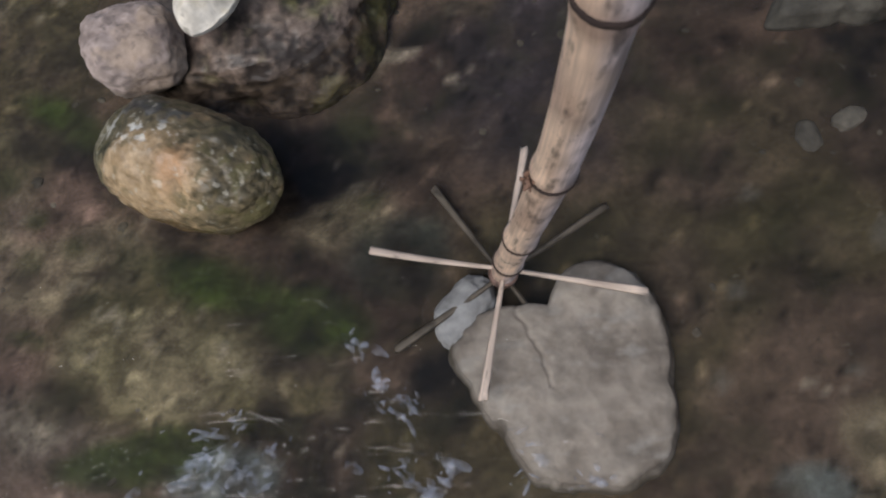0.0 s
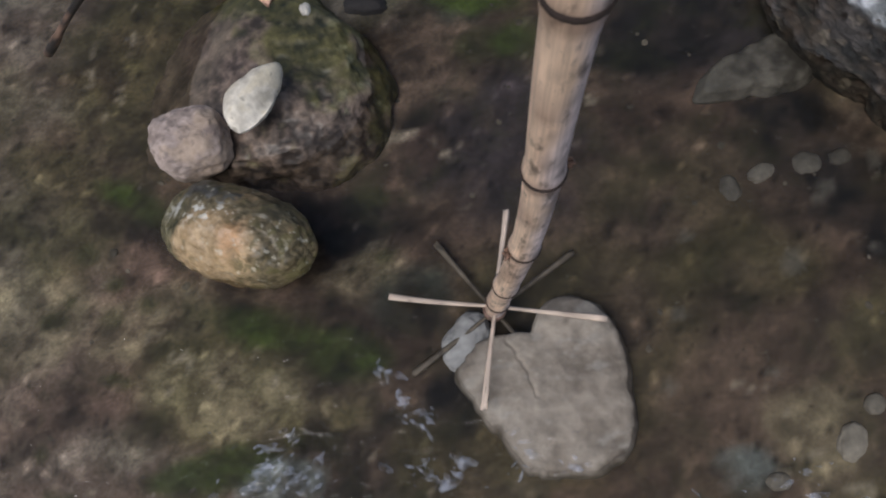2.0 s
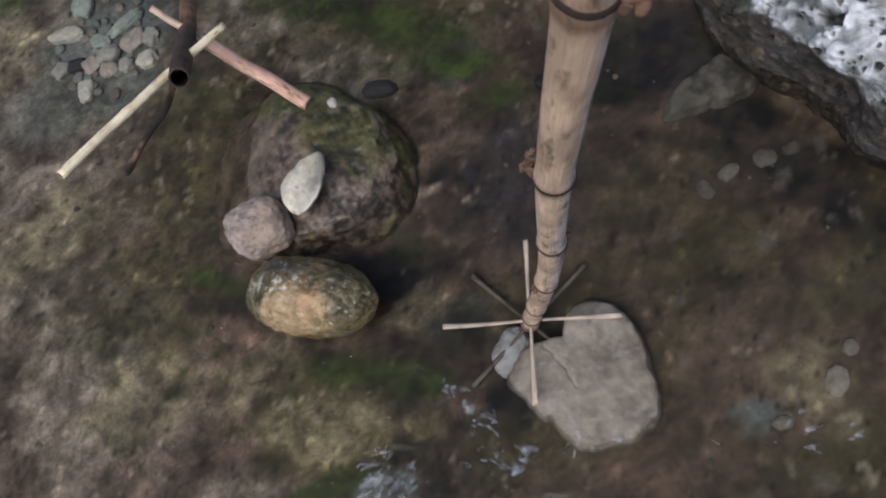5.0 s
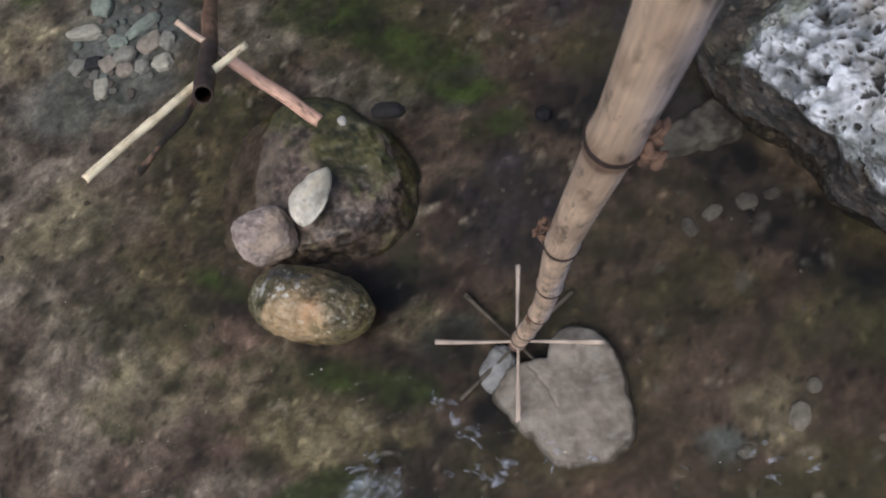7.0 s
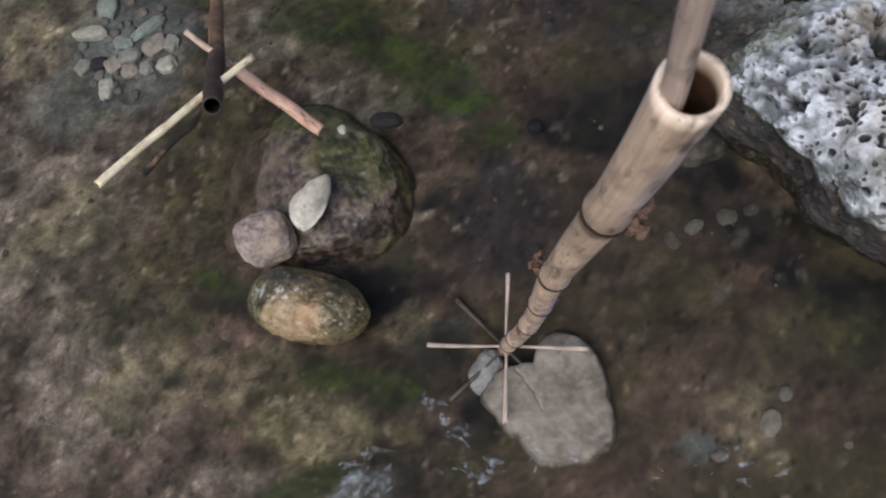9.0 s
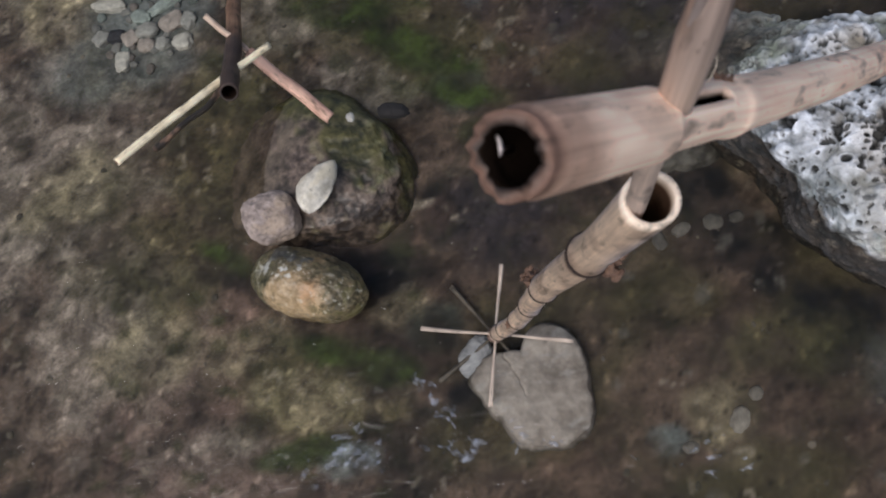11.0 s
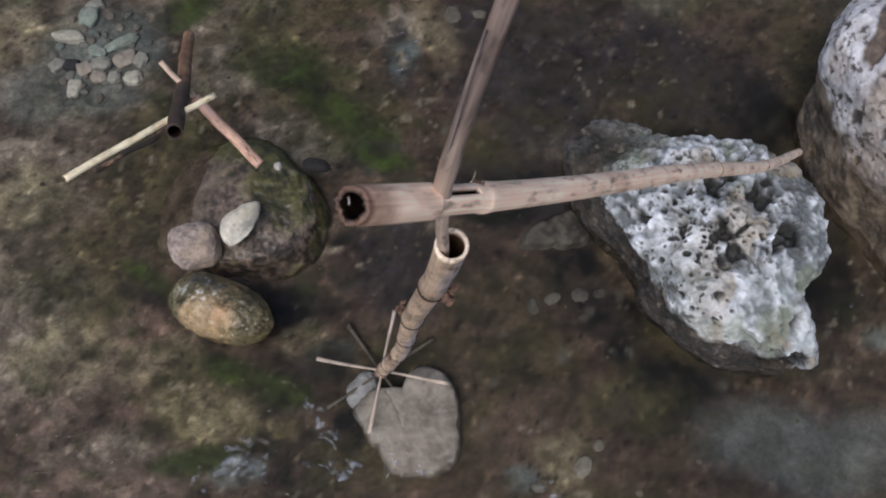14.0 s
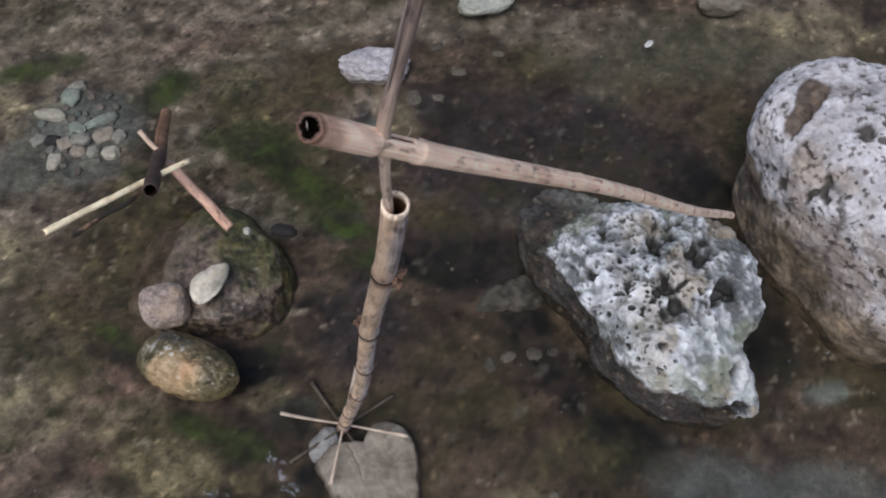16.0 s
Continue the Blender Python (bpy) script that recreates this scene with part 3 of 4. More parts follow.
def slab_stone():
    edge = ((-168, 0.083), (-152, 0.085), (-129, 0.087), (-107, 0.11), (-86, 0.112), (-56, 0.128), (-39, 0.115), (-18, 0.096), (12, 0.097), (41, 0.103), (62, 0.1), (76, 0.09), (98, 0.05), (122, 0.058), (149, 0.088), (171, 0.1))
    v, f = block(7, [(a, r * 1.05) for a, r in edge], edge, 0.03, 0.022, 6.0)
    n1, n2, n3 = fbm(v * 26 + 3, 4), fbm(v * 90, 4), fbm(v * np.array((46, 46, 8)) + 8, 5)
    chip = step(0.05, 0.4, fbm(v * np.array((48, 48, 10)) + 18, 4))
    v[:, :2] *= (1 + 0.045 * n3 - 0.03 * chip)[:, None]
    v[:, 2] += 0.0016 * n2 + 0.004 * n1 + np.where(v[:, 2] > 0, -0.06 * np.clip(np.hypot(v[:, 0], v[:, 1]) - 0.075, 0, 1) - 0.05 * v[:, 1], 0)
    crack = np.abs(v[:, 0] + 0.018 + 0.3 * v[:, 1] + 0.014 * n1)
    v[:, 2] -= 0.004 * np.exp(-(crack / 0.0018) ** 2) * (v[:, 1] > -0.03) * (v[:, 2] > 0)
    col = ramp(0.5 + 0.9 * n1 + 0.6 * n3, (0.275, 0.24, 0.214), (0.5, 0.452, 0.415)) * (1 + 0.3 * n2)[:, None]
    col = blend(col, (0.52, 0.5, 0.49), 0.5 * step(0.1, 0.4, fbm(v * np.array((34, 70, 20)) + 5, 4)))
    col = blend(col, (0.15, 0.13, 0.1), 0.55 * step(0.2, 0.5, fbm(v * 18 + 9, 4)))
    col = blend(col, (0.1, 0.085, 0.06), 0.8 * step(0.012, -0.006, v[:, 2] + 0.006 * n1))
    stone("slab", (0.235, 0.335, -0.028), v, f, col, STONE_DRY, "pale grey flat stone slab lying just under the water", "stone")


def block(level, foot, crown, low, high, power=5.0, turn=(-0.35, 0.5)):
    """A block of rock from its plan: (degrees, radius) outlines at the foot and round the top, and how far it reaches down and up."""
    d, f = ball(level)
    flat = np.hypot(d[:, 0], d[:, 1])
    k = (flat ** power + np.abs(d[:, 2]) ** power) ** (-1 / power)
    way, rise = np.degrees(np.arctan2(d[:, 1], d[:, 0])), d[:, 2] * k
    around = np.arange(-180, 181, 2.0)

    def reach(outline):
        a, r = zip(*outline)
        ring = np.interp(around, a, r, period=360)
        ring = (np.roll(ring[:-1], 1) + 2 * ring[:-1] + np.roll(ring[:-1], -1)) / 4
        return np.interp(way, around, np.r_[ring, ring[0]])

    r = reach(foot)
    r = r + (reach(crown) - r) * step(turn[0], turn[1], rise)
    across = flat * k * r / np.maximum(flat, 1e-6)
    return np.c_[d[:, :2] * across[:, None], rise * np.where(rise > 0, high, low)], f


def uneven(v, f, seed, *scales):
    """Knocks a block about with noise of (reach, amount) scales, along its own normals."""
    n = normals_of(v, f)
    return v + n * sum(amount * fbm(v * size + seed * 3.1, 4) for size, amount in scales)[:, None]


def porous(v, f, seed, pit, share, caves=(), knobs=1.0):
    """Eats holes of three sizes into a limestone block, with single caves (x, y, z, reach, depth)."""
    n = normals_of(v, f)
    warp = np.c_[fbm(v * 26, 3), fbm(v * 26 + 5, 3), fbm(v * 26 + 9, 3)]
    zone = fbm(v * 9 + seed, 3)
    big, pick = cells(v * 40 + seed + 0.8 * warp)
    small, pick2 = cells(v * 105 + seed + 1.2 * warp)
    knob, _ = cells(v * 30 + seed + 8 + 1.1 * warp)
    nub, _ = cells(v * 95 + seed + 3 + 1.2 * warp)
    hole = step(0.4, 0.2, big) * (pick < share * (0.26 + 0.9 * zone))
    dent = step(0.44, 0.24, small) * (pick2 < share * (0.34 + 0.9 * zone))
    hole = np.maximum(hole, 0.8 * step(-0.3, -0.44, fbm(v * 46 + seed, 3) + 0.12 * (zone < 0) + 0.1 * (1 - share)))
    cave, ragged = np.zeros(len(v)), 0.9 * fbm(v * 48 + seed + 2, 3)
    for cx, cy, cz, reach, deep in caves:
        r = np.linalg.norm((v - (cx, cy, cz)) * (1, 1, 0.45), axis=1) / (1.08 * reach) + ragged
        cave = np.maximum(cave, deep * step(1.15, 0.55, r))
    lumps, grit = fbm(v * 13 + 2, 3), fbm(v * 60 + 6, 4)
    top = 0.35 + 0.65 * step(-0.1, 0.45, n[:, 2])
    v = v + n * (top * (0.010 * lumps + 0.0045 * grit + knobs * 0.017 * (0.45 - knob) + 0.0042 * (0.45 - nub) - pit * (0.03 * cave + 0.014 * hole + 0.007 * dent)))[:, None]
    return v, f, n, np.maximum(cave, hole), dent, lumps, grit, knob


def white_rock():
    crown = ((-180, 0.115), (-149, 0.108), (-125, 0.123), (-104, 0.15), (-74, 0.195), (-62, 0.262), (-53, 0.305), (-44, 0.278), (-38, 0.205), (-30, 0.205), (-20, 0.232), (0, 0.24), (19, 0.248), (36, 0.241), (55, 0.245), (70, 0.217), (87, 0.226), (102, 0.225), (120, 0.24), (132, 0.235), (155, 0.152))
    foot = ((-180, 0.095), (-165, 0.088), (-112, 0.135), (-90, 0.185), (-68, 0.23), (-56, 0.275), (-44, 0.25), (-30, 0.2), (20, 0.21), (60, 0.2), (85, 0.225), (100, 0.3), (115, 0.345), (128, 0.335), (137, 0.275), (148, 0.19), (162, 0.118))
    v, f = block(8, foot, crown, 0.13, 0.1, 5.0, (-0.05, 0.75))
    v = uneven(v, f, 41, (6, 0.018), (17, 0.008), (45, 0.003))
    ledge = np.exp(-(((np.degrees(np.arctan2(v[:, 1], v[:, 0])) - 120) / 30) ** 2)) * step(0.2, 0.26, np.hypot(v[:, 0], v[:, 1]))
    tip = step(0.2, 0.25, np.hypot(v[:, 0], v[:, 1])) * step(0.08, -0.02, v[:, 1] + 0.9 * v[:, 0])
    high = v[:, 2] > 0
    v[:, 2] *= np.where(high, 1 - 0.5 * ledge - 0.35 * tip, 1)
    v[:, 2] += np.where(high, step(0, 0.1, v[:, 2]) * (0.035 * np.exp(-((v[:, 0] - 0.03) ** 2 + (v[:, 1] - 0.02) ** 2) / 0.02) + 0.12 * (v[:, 0] + 0.5 * v[:, 1])), 0)
    plain = v.copy()
    caves = ((0.03, -0.012, 0.12, 0.026, 0.9), (0.024, -0.05, 0.11, 0.028, 1.0), (0.15, -0.015, 0.115, 0.028, 1.0), (0.112, 0.058, 0.115, 0.03, 1.0), (0.03, 0.095, 0.12, 0.022, 1.0), (0.058, 0.103, 0.13, 0.015, 0.8), (-0.108, 0.05, 0.1, 0.018, 0.9), (-0.065, 0.056, 0.1, 0.015, 0.9), (-0.036, 0.022, 0.11, 0.011, 0.9), (0.119, -0.042, 0.12, 0.014, 0.9), (0.143, -0.23, 0.05, 0.026, 1.0), (0.14, -0.18, 0.085, 0.015, 0.7))
    v, f, n, hole, dent, lumps, grit, knob = porous(v, f, 41, 1.15, 0.85, caves, 0.8)
    fine, rim = fbm(v * 110, 4), fbm(v * 18 + 5, 4)
    # crests white, hollows between knobs greyer: shade of the relief painted in
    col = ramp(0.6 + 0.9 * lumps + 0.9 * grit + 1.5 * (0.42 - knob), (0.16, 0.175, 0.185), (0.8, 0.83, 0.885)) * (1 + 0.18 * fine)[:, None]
    grey = step(0.02, -0.14, v[:, 1] + 0.4 * v[:, 0] + 0.1 * lumps)
    col = blend(col, (0.3, 0.335, 0.33), 0.5 * grey * step(-0.3, 0.2, fbm(v * 22 + 8, 4)))
    col = blend(col, (0.26, 0.29, 0.2), 0.6 * step(0.05, 0.35, fbm(v * 11 + 8, 4)))
    col = blend(col, (0.33, 0.265, 0.18), 0.7 * step(0.02, 0.26, fbm(v * 16 + 2, 4)) * step(-0.12, 0.08, v[:, 0]))
    col = blend(col, (0.17, 0.18, 0.175), 0.5 * step(0.2, 0.42, fbm(v * 42 + 19, 4)))
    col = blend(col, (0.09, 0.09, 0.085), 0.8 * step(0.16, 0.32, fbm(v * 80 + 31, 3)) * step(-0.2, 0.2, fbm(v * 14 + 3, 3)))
    # near-black in holes and dents: the shade inside them put into the colour
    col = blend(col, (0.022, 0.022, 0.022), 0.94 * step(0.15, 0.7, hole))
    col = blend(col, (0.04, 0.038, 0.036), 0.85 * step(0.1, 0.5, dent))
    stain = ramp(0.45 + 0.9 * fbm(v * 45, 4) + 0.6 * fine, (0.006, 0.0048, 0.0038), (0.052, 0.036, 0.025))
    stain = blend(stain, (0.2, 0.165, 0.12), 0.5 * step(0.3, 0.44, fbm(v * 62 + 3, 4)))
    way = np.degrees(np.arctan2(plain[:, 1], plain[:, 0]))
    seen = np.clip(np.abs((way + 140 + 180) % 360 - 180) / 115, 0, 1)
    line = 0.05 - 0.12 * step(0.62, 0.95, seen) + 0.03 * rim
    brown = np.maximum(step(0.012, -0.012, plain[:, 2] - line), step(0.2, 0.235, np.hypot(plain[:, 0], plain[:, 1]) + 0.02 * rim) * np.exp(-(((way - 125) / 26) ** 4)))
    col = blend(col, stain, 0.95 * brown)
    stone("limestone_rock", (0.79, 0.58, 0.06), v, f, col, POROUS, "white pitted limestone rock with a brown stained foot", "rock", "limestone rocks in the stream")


def tall_rock():
    foot = ((-161, 0.215), (-139, 0.2), (-123, 0.225), (-108, 0.275), (-92, 0.3), (-40, 0.34), (0, 0.34), (60, 0.3), (100, 0.28), (148, 0.265), (173, 0.23))
    crown = ((-170, 0.22), (-139, 0.19), (-115, 0.225), (-92, 0.27), (-40, 0.3), (20, 0.29), (60, 0.25), (83, 0.246), (97, 0.28), (108, 0.302), (119, 0.322), (133, 0.33), (150, 0.315), (164, 0.27))
    v, f = block(8, foot, crown, 0.25, 0.21, 5.0, (-0.3, 0.6))
    v = uneven(v, f, 53, (4.5, 0.022), (12, 0.01), (40, 0.003))
    v[:, 2] += np.where(v[:, 2] > 0, step(0, 0.2, v[:, 2]) * (0.04 * np.exp(-((v[:, 0] + 0.03) ** 2 + (v[:, 1] - 0.05) ** 2) / 0.03) - 0.1 * np.clip(-0.05 - v[:, 1], 0, 1)), 0)
    along = (v[:, 0] + 0.196) * 0.73 + (v[:, 1] - 0.12) * 0.68
    side = -(v[:, 0] + 0.196) * 0.68 + (v[:, 1] - 0.12) * 0.73 + 0.012 * fbm(v * 30, 3)
    gouge = np.exp(-(along / 0.06) ** 4) * step(-0.014, -0.004, side) * step(0.035, 0.01, side - 0.3 * along) * (v[:, 2] > 0.1)
    caves = ((-0.213, 0.014, 0.165, 0.012, 1.0), (-0.187, -0.035, 0.17, 0.015, 1.0), (-0.19, -0.05, 0.14, 0.022, 0.8), (-0.093, 0.214, 0.2, 0.017, 0.7), (-0.094, 0.086, 0.235, 0.013, 0.9), (-0.119, 0.033, 0.228, 0.016, 0.9), (-0.235, 0.01, 0.1, 0.013, 0.7), (-0.239, 0.101, -0.01, 0.014, 0.8), (-0.23, 0.042, -0.09, 0.014, 0.8))
    plain = v.copy()
    v, f, n, hole, dent, lumps, grit, knob = porous(v, f, 53, 0.7, 0.3, caves, 0.25)
    v = v - n * (0.022 * gouge * step(0.02, -0.01, side))[:, None]
    crack = np.abs(v[:, 0] + 0.17 + 0.35 * (v[:, 1] + 0.1) + 0.012 * lumps) + 0.03 * (v[:, 1] > -0.02)
    v[:, 2] -= 0.006 * np.exp(-(crack / 0.0025) ** 2)
    fine = fbm(v * 80, 4)
    # lighter crests and greyer hollows, shading of the lumps in the colour
    col = ramp(0.62 + 0.7 * lumps + 0.5 * grit + 0.4 * (0.4 - knob), (0.35, 0.34, 0.36), (0.68, 0.67, 0.715)) * (1 + 0.2 * fine)[:, None]
    edge = 0.8 * plain[:, 0] + 0.6 * plain[:, 1]
    col = blend(col, ramp(0.5 + fbm(v * 24 + 7, 4) + 0.6 * fine, (0.13, 0.095, 0.07), (0.44, 0.37, 0.31)), 0.75 * step(-0.135, -0.22, edge + 0.12 * lumps + 0.08 * fbm(v * 30, 3)))
    col = blend(col, (0.3, 0.255, 0.235), 0.5 * step(0.15, 0.4, fbm(v * 16 + 4, 5)))
    col = blend(col, (0.075, 0.06, 0.052), 0.85 * step(0.24, 0.36, fbm(v * 85 + 4, 4)))
    col = blend(col, ramp(0.5 + 1.2 * fine, (0.035, 0.026, 0.02), (0.16, 0.115, 0.085)), 0.95 * step(0.04, 0.3, gouge))
    # dark paint in holes and dents carries the shade inside them
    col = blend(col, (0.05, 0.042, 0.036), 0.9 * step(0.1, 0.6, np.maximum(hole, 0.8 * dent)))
    col = blend(col, (0.1, 0.09, 0.085), 0.7 * np.exp(-(crack / 0.003) ** 2))
    line = 0.04 + 0.06 * fbm(v * 9, 4) + 0.02 * grit - 0.09 * step(-0.08, -0.2, plain[:, 1])
    foot_w = step(0.02, -0.02, plain[:, 2] - line)
    col = blend(col, ramp(0.45 + fbm(v * 30, 4) + 0.5 * fine, (0.05, 0.037, 0.024), (0.24, 0.18, 0.12)), 0.92 * foot_w)
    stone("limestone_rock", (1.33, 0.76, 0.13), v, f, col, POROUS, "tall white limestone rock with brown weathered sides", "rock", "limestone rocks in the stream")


def sunken_stone():
    edge = ((-162, 0.098), (-146, 0.066), (-120, 0.04), (-60, 0.045), (-20, 0.07), (10, 0.085), (45, 0.066), (90, 0.036), (140, 0.036), (175, 0.072))
    v, f = block(6, edge, [(a, 0.9 * r) for a, r in edge], 0.02, 0.018, 4.0)
    v = uneven(v, f, 73, (10, 0.004), (45, 0.002))
    n1, n2 = fbm(v * 22, 4), fbm(v * 70, 4)
    col = ramp(0.45 + 1.1 * n1 + 1.0 * n2, (0.04, 0.036, 0.03), (0.16, 0.148, 0.128))
    col = blend(col, (0.2, 0.19, 0.17), 0.65 * step(-0.04, -0.085, v[:, 0] + 0.02 * n1))
    stone("flat_stone", (0.575, 0.692, -0.04), v, f, col, STONE_DRY, "grey-brown flat stone sunk beside the limestone rock", "stone")


mossy_boulder()
egg_stone()
round_stone()
white_stone()
slab_stone()
white_rock()
tall_rock()
sunken_stone()


# ---- reeds ----
def frame_along(a, b):
    """Two directions across the way from a to b."""
    w = (b - a).normalized()
    side = w.cross(Vector((0, 0, 1)))
    side = side.normalized() if side.length > 1e-4 else Vector((1, 0, 0))
    return w, side, side.cross(w).normalized()


def tube(points, radii, wall=0.0, depth=0.05, segs=20, ragged=0.0, slot=None, seed=1):
    """A hollow or solid stem along points. wall: thickness of the rim at both open ends; depth: how far the hollow goes in before the septum.
    slot: (from, to, sector from, sector to) in rings and sectors, cut out of the wall. Returns points, faces and, for each point, ring share and inside."""
    pts = [Vector(p) for p in points]
    n = len(pts)
    rnd = random.Random(seed)
    verts, share, inner, local = [], [], [], []
    _, side, up = frame_along(pts[0], pts[-1])
    length = (pts[-1] - pts[0]).length
    axis = (pts[-1] - pts[0]).normalized()

    def ring(k, r, inside, shift=0.0, jag=0.0):
        start = len(verts)
        for s in range(segs):
            a = 2 * math.pi * s / segs
            slip = shift + (jag * (0.35 * math.sin(2 * a + seed) + 0.3 * math.sin(5 * a + 2 * seed) + rnd.uniform(-0.7, 0.7)) if jag else 0.0)
            verts.append(tuple(pts[k] + axis * slip + (side * math.cos(a) + up * math.sin(a)) * r))
            share.append((pts[k] - pts[0]).length / length)
            inner.append(inside)
            local.append((r * math.cos(a), r * math.sin(a), share[-1] * length + seed))
        return start

    outer = [ring(k, radii[k], 0, 0.0, ragged if k in (0, n - 1) else 0) for k in range(n)]
    faces = []

    def band(p, q, flip=False, skip=()):
        for s in range(segs):
            if s in skip:
                continue
            t = (s + 1) % segs
            faces.append([p + s, p + t, q + t, q + s] if not flip else [p + s, q + s, q + t, p + t])

    cut = set(range(slot[2], slot[3])) if slot else set()
    for k in range(n - 1):
        band(outer[k], outer[k + 1], skip=cut if slot and slot[0] <= k < slot[1] else ())
    if wall <= 0:
        faces.append([outer[0] + s for s in range(segs)][::-1])
        faces.append([outer[-1] + s for s in range(segs)])
        return verts, [q[::-1] for q in faces], share, inner, local
    inside = [ring(k, radii[k] - wall, 1, 0.0, ragged if k in (0, n - 1) else 0) for k in range(n)]
    band(outer[0], inside[0], True)
    band(outer[-1], inside[-1])
    for k in range(n - 1):
        d0, d1 = (pts[k] - pts[0]).length, (pts[-1] - pts[k + 1]).length
        in_slot = slot and slot[0] <= k < slot[1]
        if d0 < depth or d1 < depth or (slot and slot[0] - 3 <= k < slot[1] + 3):
            band(inside[k], inside[k + 1], True, skip=cut if in_slot else ())
        if in_slot:
            for s, flip in ((slot[2], False), (slot[3], True)):
                q = [outer[k] + s, inside[k] + s, inside[k + 1] + s, outer[k + 1] + s]
                faces.append(q[::-1] if flip else q)
    if slot:
        for k, flip in ((slot[0], True), (slot[1], False)):
            for s in cut:
                t = s + 1
                q = [outer[k] + s, inside[k] + s, inside[k] + t, outer[k] + t]
                faces.append(q[::-1] if flip else q)
    for k in (min((k for k in range(n) if (pts[k] - pts[0]).length >= depth), default=n - 1), max((k for k in range(n) if (pts[-1] - pts[k]).length >= depth), default=0)):
        faces.append([inside[k] + s for s in range(segs)])
    return verts, [q[::-1] for q in faces], share, inner, local


def stem_points(a, b, count, bow=(0, 0, 0), wobble=0.0, seed=0):
    rnd = random.Random(seed)
    a, b, bow = Vector(a), Vector(b), Vector(bow)
    _, side, up = frame_along(a, b)
    ph, ph2 = rnd.uniform(0, 6), rnd.uniform(0, 6)
    out = []
    for k in range(count):
        u = k / (count - 1)
        taper = 4 * u * (1 - u)
        out.append(a + (b - a) * u + bow * taper + side * wobble * taper * math.sin(9 * u + ph) + up * wobble * taper * math.sin(7 * u + ph2))
    return out


def hollow_faces(me, inner):
    """Gives the faces of the hollow their own dull material."""
    me.materials.append(PITH)
    inner = np.asarray(inner)
    for face in me.polygons:
        if inner[list(face.vertices)].all():
            face.material_index = 1
    return me


def stem_layer(me, local):
    """Lays the stem's own coordinates (across, across, along) on the mesh."""
    layer = me.attributes.new("stem", "FLOAT_VECTOR", "POINT")
    layer.data.foreach_set("vector", np.asarray(local, float).ravel())
    return me


def reed_mesh(name, points, radii, light, dark, wall=0.0, seed=1, base=None, blot=0.5, hollow=(0.13, 0.075, 0.05), ends=(), joints=(), lip=None, shade=None, shade_at=(-0.1, 0.75), **kw):
    v, f, share, inner, local = tube(points, radii, wall, seed=seed, **kw)
    v = np.array(v)
    share, inner = np.array(share), np.array(inner)
    m = fbm(np.c_[v[:, 0] * 60, v[:, 1] * 60, v[:, 2] * 22] + seed, 4)
    m2 = fbm(v * 170 + seed, 3)
    col = ramp(0.55 + 0.9 * m + 0.25 * m2, dark, light)
    col = blend(col, np.array(dark) * 0.45, blot * step(0.28, 0.5, fbm(v * 75 + seed + 4, 3)))
    col = blend(col, np.array((0.19, 0.115, 0.08)) * (1 + 0.6 * m2)[:, None], 1.5 * blot * step(0.15, 0.27, fbm(v * np.array((75, 75, 24)) + seed + 14, 3)))
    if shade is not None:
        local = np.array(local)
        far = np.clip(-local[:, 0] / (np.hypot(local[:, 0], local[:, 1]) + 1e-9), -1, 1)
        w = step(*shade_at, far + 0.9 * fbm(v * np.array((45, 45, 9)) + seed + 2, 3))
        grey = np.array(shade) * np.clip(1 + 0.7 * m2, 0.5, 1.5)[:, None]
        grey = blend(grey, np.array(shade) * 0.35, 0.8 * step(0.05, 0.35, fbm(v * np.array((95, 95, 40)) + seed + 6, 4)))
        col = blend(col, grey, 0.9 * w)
    for q in joints:
        col = blend(col, (0.15, 0.085, 0.055), 0.8 * np.exp(-((share - q + 0.004) / 0.0065) ** 2))
    col = blend(col, hollow, inner)
    for colour, reach in ends:
        col = blend(col, np.array(colour) * (1 + 0.6 * m2)[:, None], 0.85 * (1 - inner) * step(reach, reach * 0.4, share + 0.4 * reach * m))
    if lip is not None:
        col = blend(col, lip, 0.9 * (share > 0.9995))
    me = stem_layer(mesh_of(name, v - np.asarray(base if base is not None else (0, 0, 0)), f, REED, col), local)
    return hollow_faces(me, inner) if wall > 0 else me


def band_mesh(name, at, axis, radius, width, base, seed=0, material=None):
    """A thin raised scar round a stem."""
    at, axis = Vector(at), Vector(axis).normalized()
    _, side, up = frame_along(at, at + axis)
    rnd = random.Random(seed)
    v, f = [], []
    segs = 20
    lift = [rnd.uniform(-0.0006, 0.0006) for _ in range(segs)]
    prof = ((-0.5, -0.0006), (-0.25, 0.0007), (0.25, 0.0009), (0.5, -0.0006))
    for u, dr in prof:
        for s in range(segs):
            a = 2 * math.pi * s / segs
            v.append(tuple(at + axis * (u * width + lift[s]) + (side * math.cos(a) + up * math.sin(a)) * (radius + dr) - Vector(base)))
    for k in range(len(prof) - 1):
        for s in range(segs):
            t = (s + 1) % segs
            f.append([k * segs + s, k * segs + t, (k + 1) * segs + t, (k + 1) * segs + s])
    return mesh_of(name, v, f, material or NODE)


